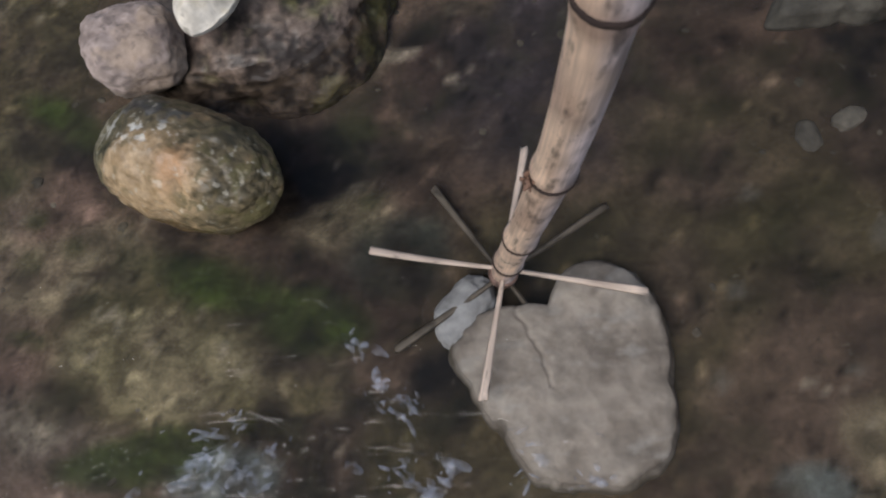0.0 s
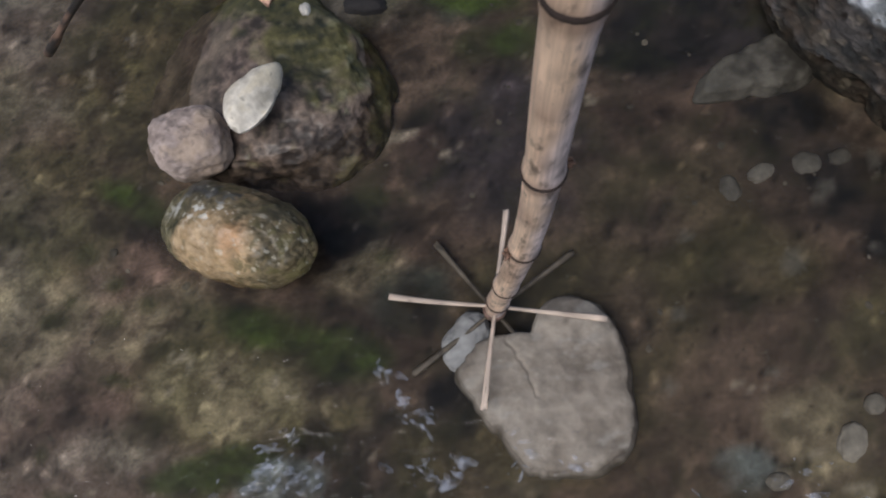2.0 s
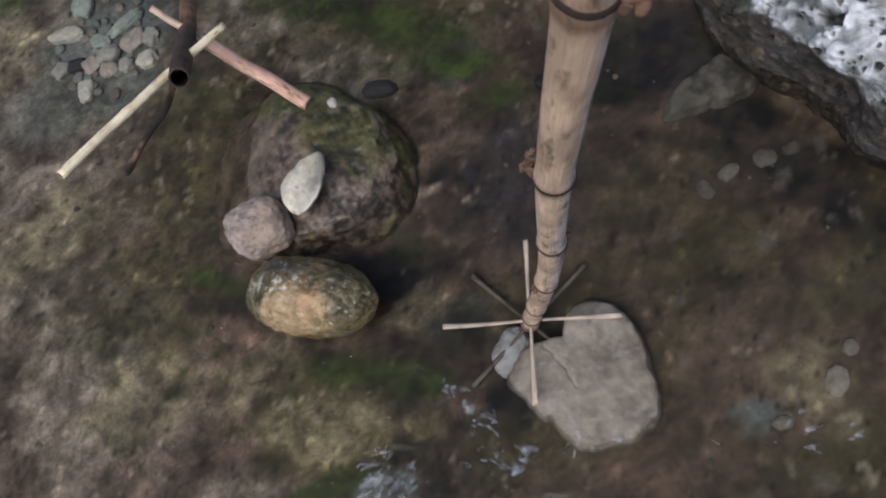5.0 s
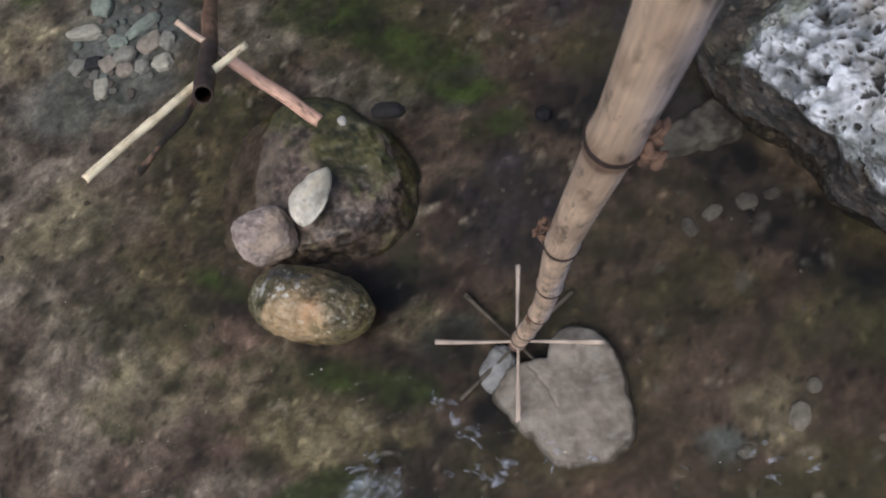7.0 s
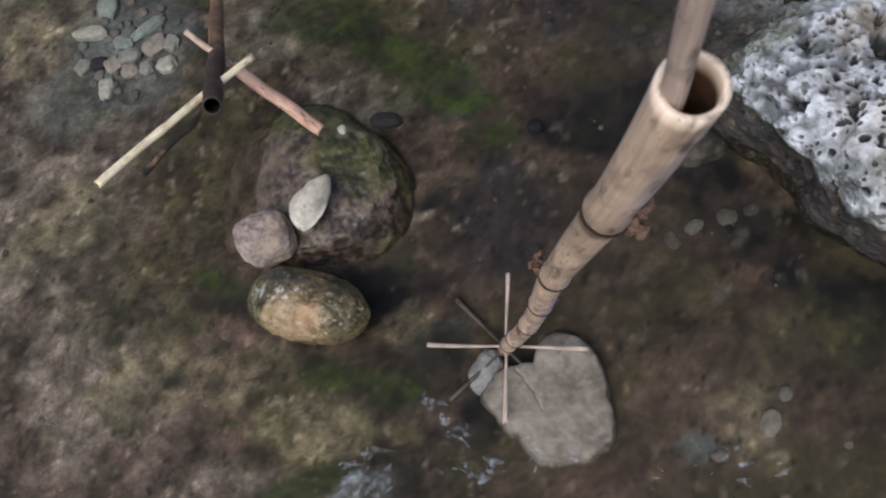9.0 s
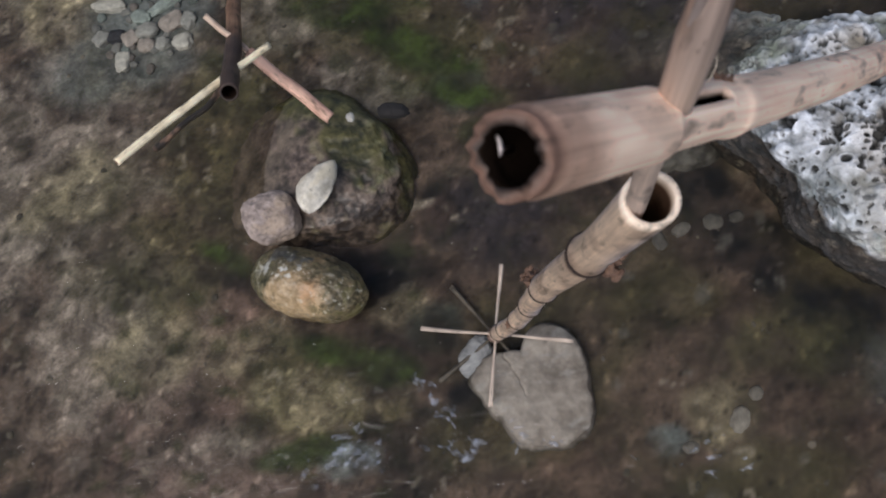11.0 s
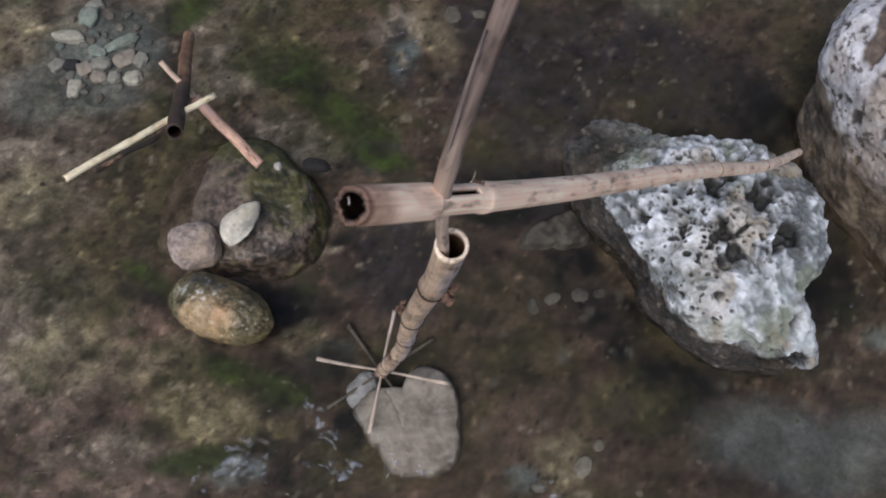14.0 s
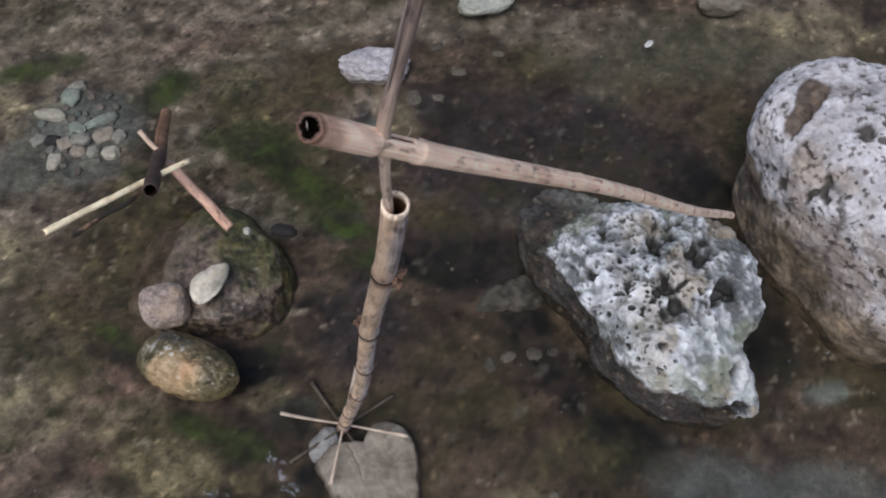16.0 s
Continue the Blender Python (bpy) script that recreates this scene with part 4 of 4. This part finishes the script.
def bud_mesh(name, at, out, axis, size, base, seed):
    """A torn dry bud: a tuft of small crumpled overlapping scales."""
    rnd = random.Random(seed)
    out, axis = Vector(out).normalized(), Vector(axis).normalized()
    third = out.cross(axis).normalized()
    d, faces = ball(2)
    v, f = [], []
    for _ in range(22):
        c = Vector(at) + out * size * rnd.uniform(-0.1, 0.75) + axis * size * rnd.uniform(-0.6, 0.6) + third * size * rnd.uniform(-0.5, 0.5) - Vector(base)
        turn = Euler([rnd.uniform(0, 6) for _ in range(3)]).to_matrix()
        k = len(v)
        for q in d:
            w = Vector((q[0] * 0.34, q[1] * 0.2, q[2] * 0.1 + 0.1 * q[0] * q[0])) * size * rnd.uniform(0.85, 1.15)
            v.append(tuple(c + turn @ w))
        f += [[i + k for i in face] for face in faces]
    return mesh_of(name, v, f, BUD)


def blade_mesh(name, a, b, wide0, wide1, thick, base, light, dark, seed):
    """A split reed: a shallow channelled blade that widens outward."""
    a, b = Vector(a), Vector(b)
    w, side, up = frame_along(a, b)
    roll = random.Random(seed).uniform(-0.5, 0.5)
    side, up = side * math.cos(roll) + up * math.sin(roll), up * math.cos(roll) - side * math.sin(roll)
    local = []
    v, f, count, prof = [], [], 14, ((-1, 0), (-0.6, 0.75), (0, 1), (0.6, 0.75), (1, 0), (0.5, -0.2), (0, 0.1), (-0.5, -0.2))
    rnd = random.Random(seed)
    for k in range(count):
        u = k / (count - 1)
        half = (wide0 + (wide1 - wide0) * u) / 2
        c = a + (b - a) * u + up * 0.003 * math.sin(3 * u + seed)
        for x, y in prof:
            slip = rnd.uniform(-0.003, 0.003) if k == count - 1 else 0
            v.append(tuple(c + side * half * x + up * thick * y + w * slip - Vector(base)))
            local.append((half * x, thick * y, (b - a).length * u + seed))
    m = len(prof)
    for k in range(count - 1):
        for s in range(m):
            t = (s + 1) % m
            f.append([k * m + s, k * m + t, (k + 1) * m + t, (k + 1) * m + s])
    f += [list(range(m))[::-1], [(count - 1) * m + s for s in range(m)]]
    q = np.array(v)
    col = ramp(0.5 + fbm(q * 90 + seed, 4), dark, light)
    return stem_layer(mesh_of(name, v, f, REED, col), local)


def water_wheel():
    foot, head = Vector((0.1905, 0.4155, -0.012)), Vector((0.267, 0.2175, 1.12))
    hub = thing("reed_water_wheel", foot, "upright weathered grey and tan reed with spokes turning in the stream", "water wheel")
    nodes = (0.06, 0.17, 0.34, 0.53, 0.73, 0.955)
    axis = head - foot
    count = 120
    pts = stem_points(foot, head, count, (0.011, 0.005, 0), 0.004, 3)
    radii = []
    for k, p in enumerate(pts):
        r = 0.0118 - 0.0016 * k / count
        near = min(abs(p.z - z) for z in nodes)
        radii.append(r + 0.0015 * math.exp(-((near - 0.003) / 0.009) ** 2))
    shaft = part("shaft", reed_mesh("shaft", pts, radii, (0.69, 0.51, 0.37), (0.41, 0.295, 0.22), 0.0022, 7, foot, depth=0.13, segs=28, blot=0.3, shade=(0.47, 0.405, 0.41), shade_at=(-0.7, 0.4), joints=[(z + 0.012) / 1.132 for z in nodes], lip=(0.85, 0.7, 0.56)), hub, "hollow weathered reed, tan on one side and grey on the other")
    for k, z in enumerate(nodes):
        i = min(range(count), key=lambda j: abs(pts[j].z - z))
        part("node_ring", band_mesh("node_ring", pts[i], axis, radii[i], 0.0055, foot, k), shaft, "dark ring at a reed joint")
    for z, way in ((0.955, (0.8, -0.5, 0)), (0.73, (-0.6, 0.75, 0)), (0.53, (0.95, 0.2, 0)), (0.34, (-0.9, -0.3, 0))):
        i = min(range(count), key=lambda j: abs(pts[j].z - z))
        size = 0.0125 if z > 0.6 else 0.007
        part("bud", bud_mesh("bud", pts[i] + Vector(way).normalized() * radii[i] * 0.9, way, axis, size, foot, int(z * 100)), shaft, "torn brown bud at the joint")
    tip = Vector((0.188, 0.418, -0.055))
    part("pivot_pin", reed_mesh("pivot_pin", stem_points(tip, foot + axis * 0.02, 6), [0.006] * 6, (0.06, 0.045, 0.03), (0.03, 0.022, 0.016), 0, 5, foot, segs=10), hub, "dark pin under the shaft")
    for deg, z, reach, drop, wet in ((-15, 0.016, 0.125, 0.0, 0), (76, 0.022, 0.118, 0.003, 0), (30, -0.018, 0.12, -0.006, 1), (121, -0.022, 0.115, -0.006, 1)):
        c = foot + axis.normalized() * (z + 0.012)
        way = Vector((math.cos(radians(deg)), math.sin(radians(deg)), 0))
        for sign in (1, -1):
            a, b = c + way * sign * 0.004, c + way * sign * reach + Vector((0, 0, drop))
            tones = ((0.2, 0.17, 0.14), (0.1, 0.085, 0.07)) if wet else ((0.52, 0.42, 0.34), (0.33, 0.26, 0.21))
            part("spoke", blade_mesh("spoke", a, b, 0.0038, 0.0088, 0.0018, foot, *tones, deg + sign), hub, "dull wet reed spoke under the water" if wet else "split pale reed spoke")
    root = [foot + axis.normalized() * q for q in (-0.012, -0.004, 0.004, 0.012, 0.018)]
    part("hub", reed_mesh("hub", root, [0.012, 0.0138, 0.0142, 0.0138, 0.0122], (0.3, 0.2, 0.16), (0.12, 0.07, 0.055), 0, 61, foot, segs=16, blot=0.6), hub, "reddish brown swollen root that holds the spokes")


def support_cane():
    a, b = Vector((0.217, 0.185, 1.254)), Vector((0.978, 0.715, 0.213))
    cane = thing("reed_cane", a, "long tan reed cane slanting down onto the limestone rocks", "cane")
    count = 900
    pts = stem_points(a, b, count, (0.0, -0.026, 0.032), 0.003, 8)
    knots = (0.083, 0.30, 0.452, 0.66, 0.85)
    radii = []
    for k in range(count):
        u = k / (count - 1)
        r = 0.0091 - 0.0006 * (u < 0.004) if u < 0.045 else 0.0077 if u < 0.081 else 0.0082 - 0.0014 * u
        r += 0.0007 * math.exp(-(min(abs(u - q) for q in knots) / 0.006) ** 2)
        radii.append(r)
    # hollow: near-black colour gives the bore its deep shade
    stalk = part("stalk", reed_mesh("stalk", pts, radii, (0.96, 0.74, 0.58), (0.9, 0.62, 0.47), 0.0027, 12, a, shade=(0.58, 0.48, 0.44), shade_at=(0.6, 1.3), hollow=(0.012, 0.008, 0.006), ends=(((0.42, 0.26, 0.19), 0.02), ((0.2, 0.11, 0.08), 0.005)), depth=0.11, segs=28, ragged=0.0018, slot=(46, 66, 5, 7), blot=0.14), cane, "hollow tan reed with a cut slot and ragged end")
    axis = b - a
    for k, u in enumerate(knots[2:]):
        i = round(u * (count - 1))
        part("node_ring", band_mesh("node_ring", pts[i], pts[i + 3] - pts[i - 3], radii[i] - 0.0004, 0.0018, a, k + 9, BUD), stalk, "thin scar at a reed joint")
    i = round(0.083 * (count - 1))
    part("bud", bud_mesh("bud", pts[i] + Vector((-0.001, 0.003, 0.0065)), (0, 0.4, 1), axis, 0.0045, a, 77), stalk, "broken brown bud")
    along = axis.normalized()
    out = (Vector((-1, 0.3, 0)) - along * along.dot(Vector((-1, 0.3, 0)))).normalized()
    part("membrane", blade_mesh("membrane", a + along * 0.003 + out * 0.0058, a + along * 0.007 + out * 0.0038, 0.004, 0.002, 0.001, a, (0.6, 0.52, 0.5), (0.42, 0.36, 0.34), 8), stalk, "torn white membrane in the hollow end")
    rnd = random.Random(4)
    for k in range(3):
        root = pts[62 + 5 * k] + Vector((rnd.uniform(-0.004, 0.004), rnd.uniform(-0.004, 0.006), 0.005))
        tip = root + Vector((rnd.uniform(-0.006, 0.006), rnd.uniform(-0.002, 0.008), rnd.uniform(0.003, 0.007)))
        part("fibre", reed_mesh("fibre", stem_points(root, tip, 5, (0.001, 0, 0.001)), [0.00015] * 5, (0.8, 0.68, 0.52), (0.6, 0.48, 0.36), 0, 40 + k, a, segs=5), stalk, "thin loose fibre")



def axle_stick():
    low, mid, top = Vector((0.263, 0.2275, 1.03)), Vector((0.258, 0.207, 1.222)), Vector((0.258, 0.207, 1.222)) + Vector((0.266, 0.296, 0.917)) * 0.42
    stick = thing("stick", low, "thin bent brown stick standing in the hollow reed shaft", "stick")
    one = stem_points(low, mid, 14, (0.001, 0, 0), 0.0008, 4)
    two = stem_points(mid, top, 30, (-0.004, 0.003, 0), 0.002, 6)[1:]
    pts = one + two
    radii = [0.0034 + 0.0004 * (k / 13) for k in range(14)] + [0.0042 + 0.0016 * k / 29 for k in range(29)]
    for k in (11, 12, 13, 14):
        radii[k] += 0.0007
    stem = part("stem", reed_mesh("stem", pts, radii, (0.24, 0.178, 0.155), (0.06, 0.045, 0.04), 0, 33, low, segs=14, blot=0.6, ends=(((0.6, 0.46, 0.38), 0.45),)), stick)
    part("grey_strip", blade_mesh("grey_strip", mid + Vector((-0.003, 0.001, 0.01)), mid + Vector((0.018, 0.024, 0.085)), 0.003, 0.0015, 0.0012, low, (0.28, 0.23, 0.21), (0.14, 0.11, 0.1), 5), stem, "narrow grey strip raised along the stick")


def fallen_wheel():
    low, head = Vector((-0.168, 1.105, 0.09)), Vector((-0.121, 0.764, 0.325))
    wheel = thing("broken_reed_wheel", low, "dark wet reed with straw-yellow and pink crossing spokes", "water wheel")
    count = 50
    pts = stem_points(low - (head - low) * 0.12, head, count, (0.002, 0, 0), 0.0015, 2)
    radii = [0.0118 + 0.00004 * k + 0.0012 * math.exp(-(min(abs(k - 14), abs(k - 33), abs(k - 44)) / 1.4) ** 2) for k in range(count)]
    v, f, share, inner, local = tube(pts, radii, 0.003, 0.05, 22, 0.001, None, 4)
    v, share, inner = np.array(v), np.array(share), np.array(inner)
    m = fbm(v * 50, 4)
    col = ramp(0.5 + m, (0.12, 0.06, 0.035), (0.3, 0.17, 0.1))
    col = blend(col, (0.035, 0.024, 0.022), 0.9 * step(0.5, 0.66, share + 0.1 * m))
    col = blend(col, (0.02, 0.013, 0.01), inner)
    part("shaft", hollow_faces(stem_layer(mesh_of("shaft", v - np.array(low), f, REED, col), local), inner), wheel, "dark brown hollow reed")
    a, b = Vector((-0.291, 0.685, 0.331)), Vector((-0.071, 0.871, 0.261))
    sp = stem_points(a, b, 40, (0, 0, 0.003), 0.001, 5)
    rr = [0.0061 - 0.0006 * k / 39 + 0.0006 * math.exp(-(abs(k - 15) / 0.9) ** 2) for k in range(40)]
    part("spoke", reed_mesh("spoke", sp, rr, (0.93, 0.83, 0.6), (0.75, 0.61, 0.4), 0.0018, 15, low, segs=16, blot=0.15, depth=0.02), wheel, "clean straw-yellow reed spoke")
    a, b = Vector((-0.015, 0.799, 0.125)), Vector((-0.120, 0.902, 0.206))
    sp = stem_points(a, b, 30, (0, 0, 0), 0.001, 6)
    rr = [0.0108 - 0.0012 * k / 29 for k in range(30)]
    pink = part("spoke", reed_mesh("spoke", sp, rr, (0.7, 0.44, 0.33), (0.46, 0.26, 0.19), 0.0025, 17, low, segs=18, blot=0.12, depth=0.03, ragged=0.002), wheel, "pinkish brown reed spoke")
    a, b = Vector((-0.110, 0.893, 0.199)), Vector((-0.174, 0.957, 0.246))
    sp = stem_points(a, b, 16, (0, 0, 0), 0.001, 6)
    part("inner_reed", reed_mesh("inner_reed", sp, [0.0052] * 16, (0.62, 0.47, 0.36), (0.42, 0.29, 0.22), 0.0015, 19, low, segs=14, blot=0.2, depth=0.02), pink, "thin pale inner reed")
    a, b = Vector((-0.130, 0.80, 0.30)), Vector((-0.356, 0.856, 0.03))
    sp = stem_points(a, b, 24, (0.01, 0, 0), 0.004, 9)
    part("spoke", reed_mesh("spoke", sp, [0.005 + 0.0016 * (k > 19) for k in range(24)], (0.022, 0.017, 0.015), (0.01, 0.008, 0.007), 0, 21, low, segs=12), wheel, "thin black wet spoke")


water_wheel()
support_cane()
axle_stick()
fallen_wheel()


# ---- pebbles and small things ----
def pebble(name, place, radii, rz, colour, seed, label, group="", material=None, level=4, power=2.4, rough=0.22):
    v, f, d = lump(level, radii, rz, power, seed, (rough, 1.8, 0.04, 5))
    col = np.array(colour) * (1 + 0.35 * fbm(v * 120 + seed, 3))[:, None]
    return stone(name, place, v, f, col, material or STONE_DRY, label, "pebble", group)


def bed_at(x, y):
    return float(bed_height(np.array([x]), np.array([y]))[0])


def loose_pebbles():
    for k, (x, y, a, b, rz, g) in enumerate(((0.499, 0.534, 0.019, 0.013, 100, 0.3), (0.54, 0.547, 0.018, 0.011, 20, 0.42), (0.595, 0.55, 0.018, 0.016, 0, 0.3), (0.637, 0.552, 0.014, 0.011, 0, 0.2), (0.556, 0.216, 0.024, 0.016, 60, 0.72), (0.59, 0.252, 0.013, 0.011, 30, 0.5), (0.47, 0.185, 0.014, 0.011, 0, 0.45), (0.456, 1.237, 0.016, 0.012, 0, 0.5), (0.516, 1.318, 0.022, 0.014, 0, 0.42), (0.624, 1.377, 0.017, 0.01, 0, 0.5), (0.395, 1.235, 0.02, 0.028, 0, 0.4), (0.47, 1.41, 0.02, 0.012, 30, 0.3))):
        pebble("pebble", (x, y, bed_at(x, y) - 0.001), (a * 0.95, b * 0.95, 0.007), rz, (g * 0.42, g * 0.385, g * 0.335), 80 + k, "small pale grey pebble lying on the stream bed", "pebbles on the bed")
    pebble("stone", (0.305, 1.315, 0.0), (0.078, 0.04, 0.036), -4, (0.46, 0.44, 0.47), 103, "white stone standing out of the shallow water", material=POROUS, level=6, power=3.4, rough=0.35)
    pebble("stone", (0.605, 1.52, 0.0), (0.075, 0.04, 0.022), 10, (0.36, 0.37, 0.33), 96, "pale flat stone at the edge of the shallows", level=5)
    pebble("stone", (1.235, 1.5, 0.0), (0.06, 0.04, 0.04), 0, (0.2, 0.18, 0.15), 97, "brown stone in the shallow water", level=5)
    pebble("stone", (0.152, 0.39, -0.04), (0.036, 0.024, 0.018), 50, (0.44, 0.45, 0.48), 98, "pale grey stone lying against the slab", level=5)
    pebble("stone", (0.083, 0.832, 0.045), (0.028, 0.014, 0.012), -14, (0.016, 0.014, 0.014), 99, "small black stone on the boulder's edge")
    pebble("stone", (0.33, 0.79, -0.03), (0.013, 0.013, 0.01), 0, (0.02, 0.02, 0.024), 100, "small black stone on the stream bed")
    pebble("pebble", (0.01, 0.823, 0.068), (0.007, 0.009, 0.006), 0, (0.55, 0.52, 0.46), 101, "tiny cream pebble on the boulder")
    v, f, d = lump(3, (0.016, 0.008, 0.0015), 40, 2.0, 7)
    ob = new("leaf", mesh_of("leaf", v, f, LEAF))
    ob.location = (1.007, 1.354, 0.003)
    tagged(ob, "pale dry leaf floating on the water", "leaf")


def gravel_heap():
    """A loose heap of pebbles: a dozen larger ones, then smaller ones between them."""
    grey, teal, pale, pink, black = (0.27, 0.27, 0.255), (0.245, 0.285, 0.27), (0.41, 0.4, 0.365), (0.3, 0.265, 0.24), (0.03, 0.03, 0.035)
    large = ((-0.468, 1.234, 0.034, 0.014, -5, pale), (-0.351, 1.21, 0.038, 0.012, 28, teal), (-0.339, 1.17, 0.026, 0.02, 20, pink), (-0.305, 1.165, 0.018, 0.014, 70, grey), (-0.321, 1.12, 0.019, 0.018, 0, pale), (-0.391, 1.158, 0.022, 0.016, 0, grey), (-0.427, 1.15, 0.018, 0.016, 30, pink), (-0.425, 1.286, 0.026, 0.02, 70, teal), (-0.415, 1.317, 0.02, 0.014, 20, grey), (-0.456, 1.159, 0.017, 0.014, 0, black), (-0.447, 1.1, 0.014, 0.022, -10, pale), (-0.394, 1.126, 0.017, 0.014, 0, pink), (-0.362, 1.124, 0.015, 0.013, 0, grey), (-0.486, 1.16, 0.018, 0.015, 40, grey), (-0.40, 1.19, 0.02, 0.014, -20, teal))
    rnd = random.Random(12)
    spots = []
    for k, (x, y, a, b, rz, tone) in enumerate(large):
        pebble("pebble", (x, y, bed_at(x, y) + 0.004), (a, b, 0.011), rz, [1.5 * q for q in tone], 110 + k, "grey pebble in a small heap in the shallows", "heap of pebbles", power=3.0, rough=0.3)
        spots.append((x, y))
    while len(spots) < 44:
        turn, r = rnd.uniform(0, 6.28), 0.12 * math.sqrt(rnd.random())
        x, y = -0.39 + r * math.cos(turn), 1.195 + r * math.sin(turn) * 1.05
        if all(math.hypot(x - p, y - q) > 0.016 for p, q in spots):
            spots.append((x, y))
            shade = rnd.uniform(0.55, 1.0)
            tone = [q * shade for q in rnd.choice((grey, teal, pink, grey))]
            pebble("pebble", (x, y, bed_at(x, y) + 0.001), (rnd.uniform(0.007, 0.013), rnd.uniform(0.006, 0.01), 0.006), rnd.uniform(0, 360), tone, 200 + len(spots), "small dull pebble in a heap in the shallows", "heap of pebbles", level=3, rough=0.3)


def bed_stones():
    """Small half-buried stones all over the bed."""
    rnd = np.random.RandomState(9)
    d, f = ball(3)
    f = np.array(f)
    vs, fs, cs, k = [], [], [], 0
    for _ in range(260):
        x, y = rnd.uniform(-0.75, 1.75), rnd.uniform(0.02, 1.75)
        size = 0.003 + 0.005 * rnd.rand() ** 2
        z = bed_at(x, y)
        v = d * (1 + 0.25 * fbm(d * 1.5 + rnd.rand() * 50, 2))[:, None] * size * (1, rnd.uniform(0.6, 1), 0.3)
        v = turned(v, rnd.uniform(0, 360)) + (x, y, z - 0.1 * size)
        vs.append(v)
        fs.append(f + k)
        g = 0.08 + 0.13 * rnd.rand() ** 3
        cs.append(np.tile((g, g * 0.87, g * 0.7), (len(v), 1)))
        k += len(v)
    ob = new("bed_stones", mesh_of("bed_stones", np.concatenate(vs), np.concatenate(fs), BED, np.concatenate(cs)))
    tagged(ob, "small brown half-buried stones scattered over the stream bed", "gravel", kind="stuff")


loose_pebbles()
gravel_heap()
bed_stones()


RIFFLE_FLECKS = ((-0.065, 0.262, 0.055, 0.035, 220, 10), (0.065, 0.34, 0.05, 0.012, 60, -55), (0.09, 0.3, 0.03, 0.02, 30, -40), (0.13, 0.24, 0.07, 0.025, 70, -10), (0.2, 0.245, 0.06, 0.02, 40, -15), (0.48, 0.16, 0.07, 0.04, 40, -15), (0.27, 1.13, 0.03, 0.08, 40, 0), (1.14, 0.48, 0.06, 0.03, 30, 0))


def foam():
    """Broken water: streaks of small glassy crests and bubbles where the flow is rough, with sky glints put into their
    pale colour.
    """
    rnd = np.random.RandomState(21)
    d, f = ball(2)
    f = np.array(f)
    f = f[(d[f][:, :, 2] > -0.05).all(1)]
    vs, fs, k = [], [], 0
    for px, py, a, b, count, deg in RIFFLE_FLECKS:
        c, q = math.cos(radians(deg)), math.sin(radians(deg))
        for _ in range(count):
            u, w = a * rnd.normal() * 0.55, b * rnd.normal() * 0.55
            x, y = px + u * c - w * q, py + u * q + w * c
            if value_noise(np.array([[x * 60, y * 60, 3.3]]))[0] < -0.1:
                continue
            size = 0.0012 + 0.0055 * rnd.rand() ** 3
            v = d * (size * rnd.uniform(1, 2.6), size * rnd.uniform(0.4, 0.9), size * 0.25)
            v = v * (1 + 0.5 * fbm(d * 2 + rnd.rand() * 40, 2))[:, None]
            vs.append(turned(v, deg + rnd.normal() * 35) + (x, y, 0.0035))
            fs.append(f + k)
            k += len(v)
    ob = new("foam", mesh_of("foam", np.concatenate(vs), np.concatenate(fs), FOAM_GLINT))
    tagged(ob, "flecks of foam and broken water coloured as sky glints", "foam", kind="stuff")


foam()
